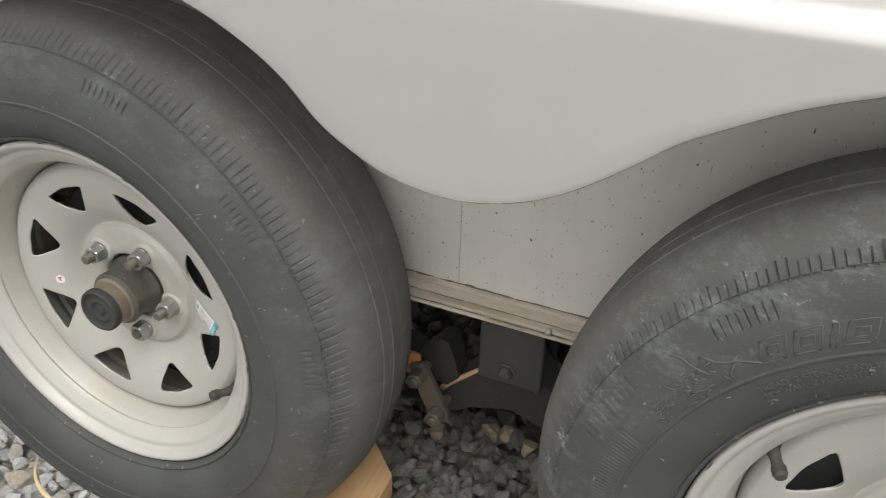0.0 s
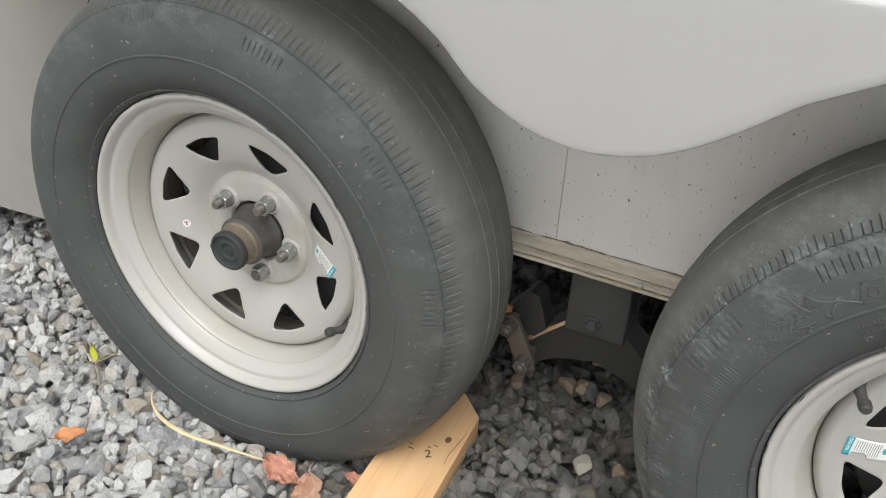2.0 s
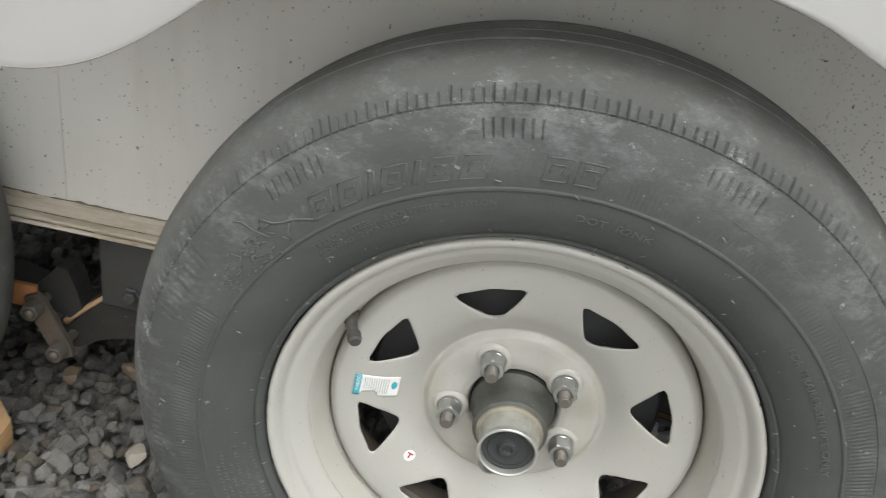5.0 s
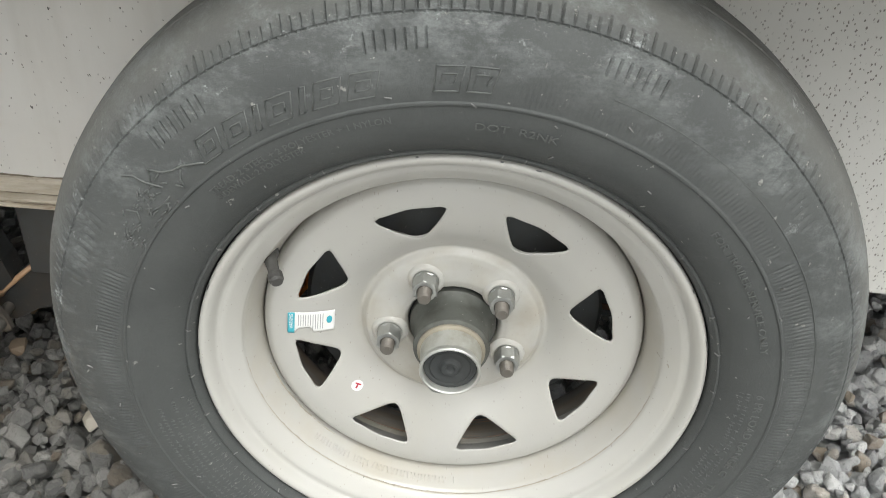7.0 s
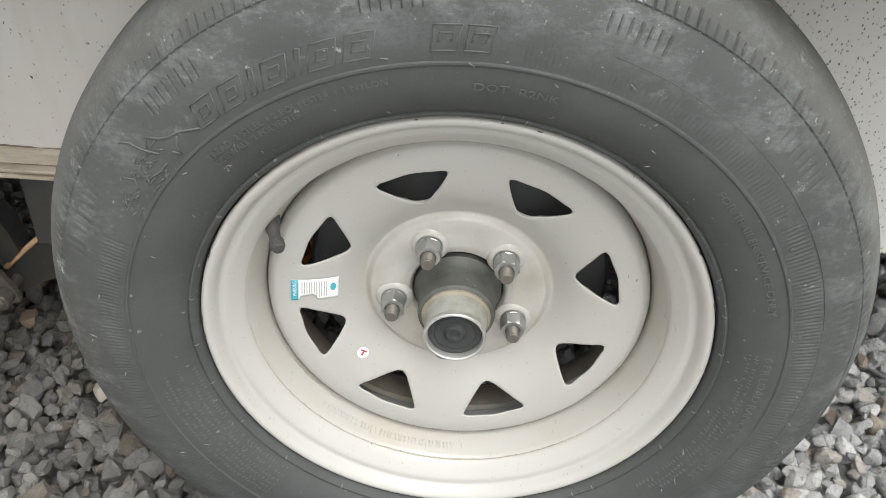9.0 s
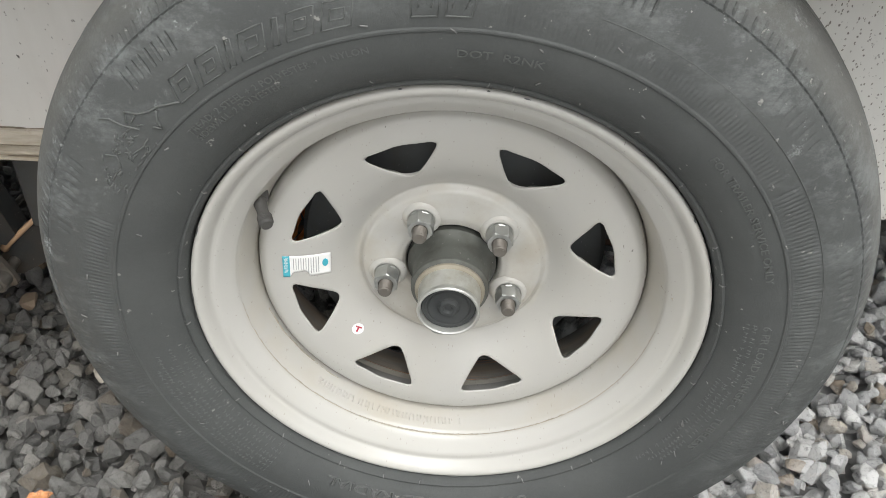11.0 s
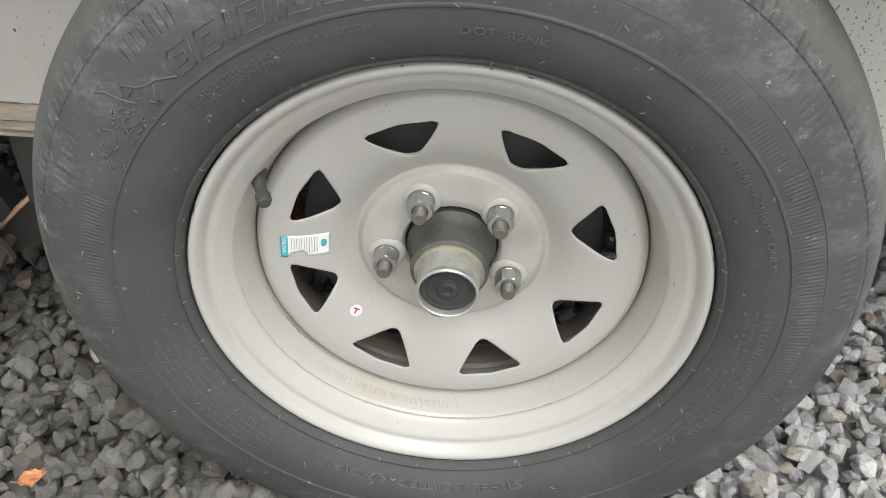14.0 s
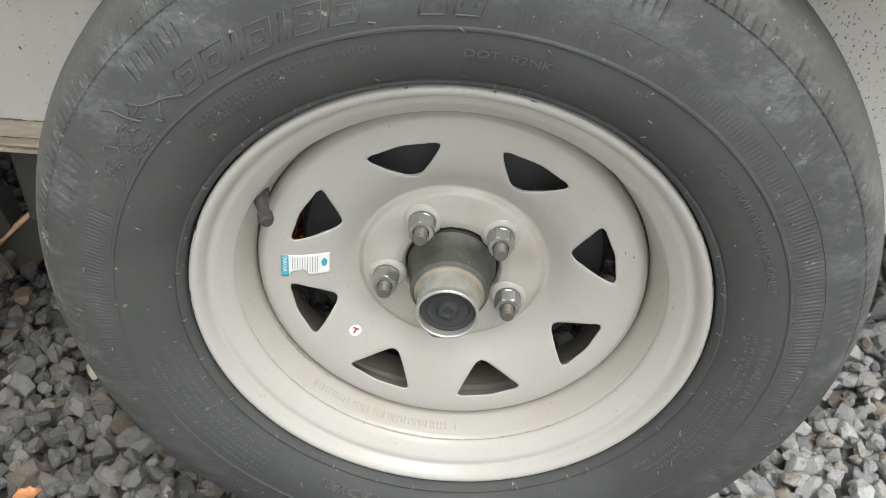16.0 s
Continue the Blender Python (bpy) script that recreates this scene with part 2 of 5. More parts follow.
def shade_damp_patch(m):
    """1 on the wet, dirty stones under the springs where shade is painted in, fading out raggedly round them."""
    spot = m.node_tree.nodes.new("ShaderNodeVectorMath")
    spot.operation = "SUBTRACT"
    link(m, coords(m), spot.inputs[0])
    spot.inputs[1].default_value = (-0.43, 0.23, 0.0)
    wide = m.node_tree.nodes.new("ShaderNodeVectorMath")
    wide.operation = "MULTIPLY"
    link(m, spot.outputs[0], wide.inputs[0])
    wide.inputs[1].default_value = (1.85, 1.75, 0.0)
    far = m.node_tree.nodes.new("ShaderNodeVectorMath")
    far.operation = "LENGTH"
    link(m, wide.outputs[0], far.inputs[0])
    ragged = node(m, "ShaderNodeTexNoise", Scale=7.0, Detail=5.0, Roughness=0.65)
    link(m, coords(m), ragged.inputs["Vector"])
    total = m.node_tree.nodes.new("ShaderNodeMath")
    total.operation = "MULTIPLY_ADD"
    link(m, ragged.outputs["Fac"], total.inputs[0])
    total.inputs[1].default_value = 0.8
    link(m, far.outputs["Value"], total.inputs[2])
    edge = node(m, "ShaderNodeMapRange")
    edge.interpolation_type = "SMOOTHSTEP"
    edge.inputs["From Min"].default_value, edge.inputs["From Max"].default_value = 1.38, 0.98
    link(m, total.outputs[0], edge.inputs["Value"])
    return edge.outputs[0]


def shade_and_dampen(m, c):
    """Colour c, darkened by painted shade between the wheels, and glossier for the wet stones there."""
    shade_damp = shade_damp_patch(m)
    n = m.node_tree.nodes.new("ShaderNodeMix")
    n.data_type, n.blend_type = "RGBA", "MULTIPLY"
    link(m, times(m, shade_damp, 0.92), n.inputs[0])
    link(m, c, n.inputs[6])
    # this tint holds the shade between the wheels as well as the stones' dirt
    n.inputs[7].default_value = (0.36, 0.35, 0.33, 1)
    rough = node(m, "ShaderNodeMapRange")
    link(m, shade_damp, rough.inputs["Value"])
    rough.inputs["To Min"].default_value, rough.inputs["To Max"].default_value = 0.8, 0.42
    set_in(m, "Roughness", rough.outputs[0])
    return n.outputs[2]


def stone_material():
    m = material("crushed_limestone", (0.3, 0.3, 0.3), 0.8, spec=0.3)
    geo = m.node_tree.nodes.new("ShaderNodeNewGeometry")
    ramp = m.node_tree.nodes.new("ShaderNodeValToRGB")
    link(m, geo.outputs["Random Per Island"], ramp.inputs[0])
    stops = [(0.0, (0.27, 0.274, 0.275)), (0.25, (0.44, 0.445, 0.443)), (0.5, (0.58, 0.583, 0.577)), (0.76, (0.71, 0.71, 0.695)),
             (0.88, (0.50, 0.465, 0.41)), (0.95, (0.36, 0.295, 0.225)), (1.0, (0.70, 0.695, 0.675))]
    ramp.color_ramp.elements[0].position, ramp.color_ramp.elements[0].color = 0.0, (*stops[0][1], 1)
    ramp.color_ramp.elements[1].position, ramp.color_ramp.elements[1].color = 1.0, (*stops[-1][1], 1)
    for pos, col in stops[1:-1]:
        ramp.color_ramp.elements.new(pos).color = (*col, 1)
    pale = noise_ramp(m, 75.0, 0.45, 0.72, 8.0, 0.7)
    vein = noise_ramp(m, 55.0, 0.62, 0.68, 5.0, 0.5, (1.0, 2.5, 1.4))
    dark = noise_ramp(m, 260.0, 0.53, 0.62, 8.0, 0.82)
    c = mix(m, times(m, pale, 0.5), ramp.outputs[0], (0.70, 0.70, 0.685))
    c = mix(m, times(m, vein, 0.5), c, (0.62, 0.61, 0.58))
    c = mix(m, times(m, dark, 0.6), c, (0.15, 0.152, 0.152))
    # shade between the wheels goes into the stones' colour
    set_in(m, "Base Color", shade_and_dampen(m, c))
    bump(m, noise_ramp(m, 230.0, 0.25, 0.75, 8.0, 0.78), 1.0, 0.0026)
    return m


def ground_material():
    m = material("gravel_bed", (0.2, 0.2, 0.2), 0.9, spec=0.2)
    v = node(m, "ShaderNodeTexVoronoi", Scale=38.0)
    link(m, coords(m), v.inputs["Vector"])
    sep = m.node_tree.nodes.new("ShaderNodeSeparateColor")
    link(m, v.outputs["Color"], sep.inputs[0])
    c = mix(m, sep.outputs[0], (0.24, 0.24, 0.24), (0.50, 0.50, 0.49))
    c = mix(m, times(m, noise_ramp(m, 0.8, 0.4, 0.7), 0.4), c, (0.20, 0.19, 0.17))
    # the same painted shade runs on over the bed
    set_in(m, "Base Color", shade_and_dampen(m, c))
    bump(m, v.outputs["Distance"], 1.0, 0.02)
    return m


def fender_material():
    """Satin white over metal: it mirrors the yard softly."""
    m = material("satin_metallic_white", (0.74, 0.735, 0.72), 0.22, 0.7)
    wave = noise_ramp(m, 3.0, 0.3, 0.7, 2.0, 0.4, (1.6, 1.0, 0.25))
    fleck = noise_ramp(m, 170.0, 0.755, 0.79, 2.0, 0.5)
    haze = noise_ramp(m, 7.0, 0.4, 0.75, 8.0, 0.65)
    c = mix(m, times(m, haze, 0.25), (0.58, 0.577, 0.567), (0.50, 0.497, 0.487))
    c = mix(m, times(m, fleck, 0.5), c, (0.9, 0.9, 0.88))
    set_in(m, "Base Color", c)
    bump(m, wave, 0.35, 0.004)
    return m


RUBBER = rubber_material("scuffed_tyre_rubber", 1.0, (0.140, 0.140, 0.128))
FRONT_RUBBER = rubber_material("brown_dusted_tyre_rubber", 0.55, (0.150, 0.148, 0.136))
LETTER = paint_material("dusty_raised_rubber", (0.080, 0.085, 0.081), (0.075, 0.078, 0.074), 0.6)
HAIR = material("pale_rubber_hair", (0.15, 0.15, 0.145), 0.7)
RIM_PAINT = rim_material()
FENDER = fender_material()
WALL_PAINT = paint_material("white_trailer_wall", (0.7, 0.69, 0.66), (0.5, 0.48, 0.44), 0.4, 0.4)
TAUPE = paint_material("taupe_lower_panel", (0.27, 0.262, 0.235), (0.21, 0.20, 0.18), 0.6, 0.5)
SKIRT = skirt_material()
TRIM = trim_material()
HUB_IRON = metal_material("greased_hub_iron", (0.115, 0.120, 0.108), 0.6, (0.065, 0.062, 0.052), 0.8, 0.5)
CAP_BLACK = metal_material("grimy_black_cap", (0.075, 0.073, 0.068), 0.5, (0.13, 0.115, 0.09), 0.7, 0.3)
ZINC = metal_material("zinc_cap", (0.46, 0.465, 0.43), 0.45, (0.27, 0.25, 0.19), 0.75, 0.5)
BRIGHT_ZINC = metal_material("worn_bright_zinc", (0.52, 0.53, 0.50), 0.4, (0.40, 0.39, 0.35), 0.4, 0.75)
CAP_DUST = metal_material("brown_cap_flange", (0.27, 0.245, 0.19), 0.6, (0.13, 0.11, 0.08), 0.6, 0.2)
CAP_TAN = metal_material("brown_stained_cap", (0.19, 0.155, 0.115), 0.55, (0.10, 0.085, 0.065), 0.6, 0.3)
CHROME = metal_material("plated_lug_nut", (0.40, 0.41, 0.395), 0.30, (0.27, 0.265, 0.245), 0.5, 0.75)
GRIME = paint_material("brown_grime", (0.17, 0.14, 0.105), (0.34, 0.30, 0.24), 0.9, 0.8)
STUD = metal_material("dull_steel_stud", (0.155, 0.145, 0.128), 0.55, (0.11, 0.09, 0.07), 0.5, 0.5)
BLACK_STEEL = metal_material("black_chassis_steel", (0.075, 0.080, 0.081), 0.6, (0.070, 0.064, 0.055), 0.6, 0.2)
DARK_STEEL = metal_material("dark_oiled_steel", (0.038, 0.040, 0.040), 0.5, (0.055, 0.048, 0.040), 0.6, 0.2)
WORN_STEEL = metal_material("worn_brown_steel", (0.15, 0.135, 0.115), 0.5, (0.09, 0.075, 0.06), 0.6, 0.4)
RUST = metal_material("rusted_steel", (0.12, 0.07, 0.045), 0.8, (0.20, 0.10, 0.05), 0.7, 0.2)
RUST_ORANGE = material("orange_paint", (0.42, 0.19, 0.08), 0.7)
TAN_STEEL = metal_material("tan_strip_steel", (0.45, 0.29, 0.17), 0.6, (0.30, 0.17, 0.08), 0.5, 0.0)
ORANGE_WIRE = material("orange_wire", (0.75, 0.25, 0.05), 0.5)
BLACK_RUBBER = paint_material("black_rubber_plug", (0.026, 0.029, 0.029), (0.06, 0.06, 0.055), 0.85, 0.5)
DUSTY_RUBBER = paint_material("dusty_valve_rubber", (0.042, 0.042, 0.040), (0.12, 0.11, 0.095), 0.6, 0.8)
RIM_DIRT = paint_material("rim_dirt", (0.34, 0.31, 0.25), (0.16, 0.14, 0.11), 0.8, 0.9)
BARREL_DIRT = barrel_material()
BARK = material("brown_bark", (0.19, 0.095, 0.04), 0.8)
WOOD = wood_material()
STONE = stone_material()
BED = ground_material()
WHITE_VINYL = material("white_label_vinyl", (0.72, 0.72, 0.70), 0.4)
TEAL_INK = material("teal_ink", (0.05, 0.36, 0.44), 0.45)
GREY_INK = material("grey_ink", (0.28, 0.29, 0.29), 0.5)
RED_INK = material("dark_red_ink", (0.35, 0.03, 0.05), 0.5)
STAMP_INK = material("stamp_ink", (0.06, 0.045, 0.035), 0.7)
LEAF = leaf_material("dry_leaf", (0.50, 0.23, 0.16), (0.30, 0.14, 0.09))
ORANGE_LEAF = leaf_material("orange_leaf", (0.55, 0.25, 0.10), (0.36, 0.16, 0.07))
BROWN_LEAF = leaf_material("brown_leaf", (0.34, 0.17, 0.10), (0.46, 0.30, 0.22))
STRAW = paint_material("dry_grass", (0.56, 0.47, 0.29), (0.40, 0.31, 0.17), 0.6, 0.6)
TAN_STONE = paint_material("tan_pebble", (0.27, 0.205, 0.145), (0.15, 0.12, 0.09), 0.7, 0.7)
PALE_STONE = paint_material("pale_pebble", (0.33, 0.30, 0.25), (0.20, 0.18, 0.15), 0.7, 0.7)
SPROUT = material("yellow_green_leaf", (0.48, 0.50, 0.05), 0.5)

# ---- mesh helpers ----


def mesh_object(name, bm, mat, smooth=True):
    me = bpy.data.meshes.new(name)
    bmesh.ops.recalc_face_normals(bm, faces=bm.faces)
    bm.to_mesh(me)
    bm.free()
    me.polygons.foreach_set("use_smooth", [smooth] * len(me.polygons))
    if mat:
        me.materials.append(mat)
    return new(name, me)


def part(name, bm, mat, parent, label="", smooth=True):
    ob = mesh_object(name, bm, mat, smooth)
    ob.parent = parent
    return tagged(ob, label)


def sharp(ob, degrees=35):
    ob.data.set_sharp_from_angle(angle=radians(degrees))
    return ob


def box(bm, lo, hi, bevel=0.0):
    out = bmesh.ops.create_cube(bm, size=1.0)
    size = [b - a for a, b in zip(lo, hi)]
    mid = [(a + b) / 2 for a, b in zip(lo, hi)]
    bmesh.ops.scale(bm, vec=size, verts=out["verts"])
    bmesh.ops.translate(bm, vec=mid, verts=out["verts"])
    if bevel:
        edges = list({e for v in out["verts"] for e in v.link_edges})
        bmesh.ops.bevel(bm, geom=edges, offset=bevel, segments=2, affect="EDGES", profile=0.5)
    return bm


def lathe(profile, segs=96, closed=False):
    """A surface turned about the y axis; profile rows are (radius, y)."""
    bm = bmesh.new()
    rings = []
    for r, y in profile:
        if r < 1e-6:
            rings.append([bm.verts.new((0, y, 0))] * segs)
        else:
            rings.append([bm.verts.new((r * math.cos(2 * math.pi * k / segs), y, r * math.sin(2 * math.pi * k / segs))) for k in range(segs)])
    pairs = list(zip(rings, rings[1:] + ([rings[0]] if closed else [])))
    for a, b in pairs if closed else pairs[: len(rings) - 1]:
        for k in range(segs):
            quad = []
            for v in (a[k], a[(k + 1) % segs], b[(k + 1) % segs], b[k]):
                if v not in quad:
                    quad.append(v)
            if len(quad) > 2:
                bm.faces.new(quad)
    return bm


def tube(bm, points, radius, sides=8):
    """A round bar along points; radius is one number or one for each point."""
    pts = [Vector(p) for p in points]
    rad = [radius] * len(pts) if isinstance(radius, (int, float)) else radius
    rings = []
    for k, p in enumerate(pts):
        way = (pts[min(k + 1, len(pts) - 1)] - pts[max(k - 1, 0)]).normalized()
        side = way.cross(Vector((0.31, 0.2, 0.93))).normalized()
        up = way.cross(side)
        rings.append([bm.verts.new(p + rad[k] * (math.cos(2 * math.pi * j / sides) * side + math.sin(2 * math.pi * j / sides) * up)) for j in range(sides)])
    for a, b in zip(rings, rings[1:]):
        for j in range(sides):
            bm.faces.new((a[j], a[(j + 1) % sides], b[(j + 1) % sides], b[j]))
    bm.faces.new(rings[0])
    bm.faces.new(rings[-1])
    return bm


def smooth_curve(rows, xs):
    """Catmull-Rom through rows (x, value), read at xs."""
    px, pv = np.array(rows).T
    slope = np.gradient(pv, px)
    k = np.clip(np.searchsorted(px, xs) - 1, 0, len(px) - 2)
    h = px[k + 1] - px[k]
    u = np.clip((xs - px[k]) / h, 0, 1)
    return ((2 * u**3 - 3 * u**2 + 1) * pv[k] + (u**3 - 2 * u**2 + u) * h * slope[k]
            + (-2 * u**3 + 3 * u**2) * pv[k + 1] + (u**3 - u**2) * h * slope[k + 1])


# ---- ground ----
HUB_B = (0.0, 0.0, 0.300)
HUB_A = (-0.8748, 0.0276, 0.2873)


def ground_height(x, y):
    return 0.030 + 0.041 * np.clip(x, -2.5, 1.5) + 0.006 * np.sin(3.1 * x + 1.0) * np.cos(2.7 * y)


def build_ground():
    line_x = np.concatenate([[-400, -60, -15, -6], np.linspace(-3.2, 2.2, 50), [6, 15, 60, 400]])
    line_y = np.concatenate([[-400, -60, -15, -5], np.linspace(-2.0, 2.6, 44), [6, 15, 60, 400]])
    bm = bmesh.new()
    grid = [[bm.verts.new((x, y, float(ground_height(x, y)) - 0.030)) for y in line_y] for x in line_x]
    for i in range(len(line_x) - 1):
        for j in range(len(line_y) - 1):
            bm.faces.new((grid[i][j], grid[i + 1][j], grid[i + 1][j + 1], grid[i][j + 1]))
    ob = mesh_object("ground", bm, BED)
    return tagged(ob, "grey crushed stone yard under the trailer", "ground", kind="structure")


build_ground()


def stone_shape(rng, segs):
    """A broken stone: a block cut by random planes, its edges worn round."""
    bm = bmesh.new()
    bmesh.ops.create_cube(bm, size=2.0)
    for _ in range(11):
        n = Vector(rng.normal(size=3)).normalized()
        geom = list(bm.verts) + list(bm.edges) + list(bm.faces)
        out = bmesh.ops.bisect_plane(bm, geom=geom, plane_co=n * rng.uniform(0.62, 0.98), plane_no=n, clear_outer=True)
        rim = [e for e in out["geom_cut"] if isinstance(e, bmesh.types.BMEdge)]
        if rim:
            bmesh.ops.contextual_create(bm, geom=rim)
    bmesh.ops.remove_doubles(bm, verts=bm.verts, dist=0.12)
    bmesh.ops.dissolve_degenerate(bm, dist=0.02, edges=bm.edges)
    if segs:
        bmesh.ops.bevel(bm, geom=list(bm.edges), offset=0.15, segments=segs, affect="EDGES", profile=0.5, clamp_overlap=True)
    bmesh.ops.triangulate(bm, faces=bm.faces)
    if segs > 1:
        bmesh.ops.subdivide_edges(bm, edges=[e for e in bm.edges if e.calc_length() > 0.5], cuts=1)
        bmesh.ops.triangulate(bm, faces=bm.faces)
    bmesh.ops.recalc_face_normals(bm, faces=bm.faces)
    bm.verts.ensure_lookup_table()
    bm.verts.index_update()
    v = np.array([p.co for p in bm.verts])
    f = np.array([[q.index for q in face.verts] for face in bm.faces])
    bm.free()
    v = v + rng.normal(0, 0.022, v.shape)
    v *= rng.uniform([0.95, 0.80, 0.62], [1.30, 1.05, 0.92])
    return v, f


def build_gravel():
    rng = np.random.default_rng(7)
    fine = [stone_shape(rng, 2) for _ in range(24)]
    rough = [stone_shape(rng, 1) for _ in range(24)]
    verts, faces, count = [], [], 0
    step = 0.0160
    for i, x in enumerate(np.arange(-1.85, 0.90, step)):
        for y in np.arange(-0.46, 1.15, step * 0.9):
            for layer in (0, 1):
                if layer and rng.random() < 0.55:
                    continue
                px = x + rng.uniform(-0.5, 0.5) * step + (0.5 * step if layer else 0)
                py = y + rng.uniform(-0.5, 0.5) * step
                near = -1.30 < px < 0.60 and py < 0.06
                v, f = (fine if near else rough)[rng.integers(24)]
                size = float(np.clip(rng.lognormal(math.log(0.0086), 0.34), 0.0046, 0.0175))
                q = Euler(rng.uniform(0, 6.28, 3)).to_matrix()
                tilt = np.array(Euler((rng.normal(0, 0.5), rng.normal(0, 0.5), rng.uniform(0, 6.28))).to_matrix() if rng.random() < 0.7 else q)
                z = float(ground_height(px, py)) - 0.006 + (0.006 if layer else -0.010) + rng.normal(0, 0.004)
                verts.append((v * size) @ tilt.T + (px, py, z))
                faces.append(f + count)
                count += len(v)
    verts, faces = np.concatenate(verts), np.concatenate(faces)
    me = bpy.data.meshes.new("gravel")
    me.vertices.add(len(verts))
    me.vertices.foreach_set("co", verts.astype(np.float32).ravel())
    me.loops.add(faces.size)
    me.loops.foreach_set("vertex_index", faces.ravel().astype(np.int32))
    me.polygons.add(len(faces))
    me.polygons.foreach_set("loop_start", np.arange(0, faces.size, 3, dtype=np.int32))
    me.update(calc_edges=True)
    me.polygons.foreach_set("use_smooth", [False] * len(faces))
    me.materials.append(STONE)
    me.validate()
    return tagged(new("gravel", me), "loose angular grey limestone gravel with a few brown stones", "gravel", kind="stuff")


build_gravel()

# ---- the trailer ----
trailer = tagged(new("travel_trailer"), "white travel trailer with tandem wheels and wavy glossy fender", "trailer")
SKIRT_Y, FENDER_Y = 0.1643, -0.07
WAVE = [(-1.34, 0.563), (-1.29, 0.566), (-1.20, 0.595), (-1.12, 0.650), (-1.05, 0.684), (-0.96, 0.708), (-0.87, 0.716), (-0.78, 0.710),
        (-0.70, 0.697), (-0.655, 0.685), (-0.612, 0.667), (-0.56, 0.633), (-0.535, 0.608), (-0.506, 0.589), (-0.479, 0.576), (-0.444, 0.568), (-0.418, 0.5665), (-0.382, 0.572), (-0.348, 0.584),
        (-0.317, 0.602), (-0.29, 0.622), (-0.261, 0.645), (-0.237, 0.659), (-0.20, 0.6785), (-0.155, 0.696), (-0.09, 0.711), (-0.01, 0.717), (0.05, 0.714), (0.081, 0.708),
        (0.114, 0.700), (0.162, 0.680), (0.22, 0.655), (0.27, 0.625), (0.32, 0.590), (0.38, 0.570), (0.60, 0.562), (0.80, 0.561)]


def build_fender():
    xs = np.linspace(-1.33, 0.78, 300)
    low = smooth_curve(WAVE, xs)
    bm = bmesh.new()
    cols = []
    for x, z0 in zip(xs, low):
        rows = [(FENDER_Y + 0.006, z0 + 0.004), (FENDER_Y + 0.0035, z0), (FENDER_Y + 0.0004, z0 - 0.0002), (FENDER_Y, z0 + 0.0006)]
        for u in (0.04, 0.2, 0.4, 0.6, 0.8, 1.0):
            z = z0 + u * (0.722 - z0)
            rows.append((FENDER_Y - 0.0012 * math.sin(math.pi * min(1, (z - 0.56) / 0.17)), z))
        for a in range(10, 71, 10):
            rows.append((FENDER_Y + 0.022 * (1 - math.cos(radians(a))), 0.722 + 0.022 * math.sin(radians(a))))
        rows += [(FENDER_Y + 0.06, 0.757), (FENDER_Y + 0.12, 0.768), (FENDER_Y + 0.20, 0.776)]
        cols.append([bm.verts.new((x, y, z)) for y, z in rows])
    for a, b in zip(cols, cols[1:]):
        for k in range(len(a) - 1):
            bm.faces.new((a[k], b[k], b[k + 1], a[k + 1]))
    ob = part("fender", bm, FENDER, trailer, "glossy white moulded fender with wavy lower edge")
    return ob


build_fender()


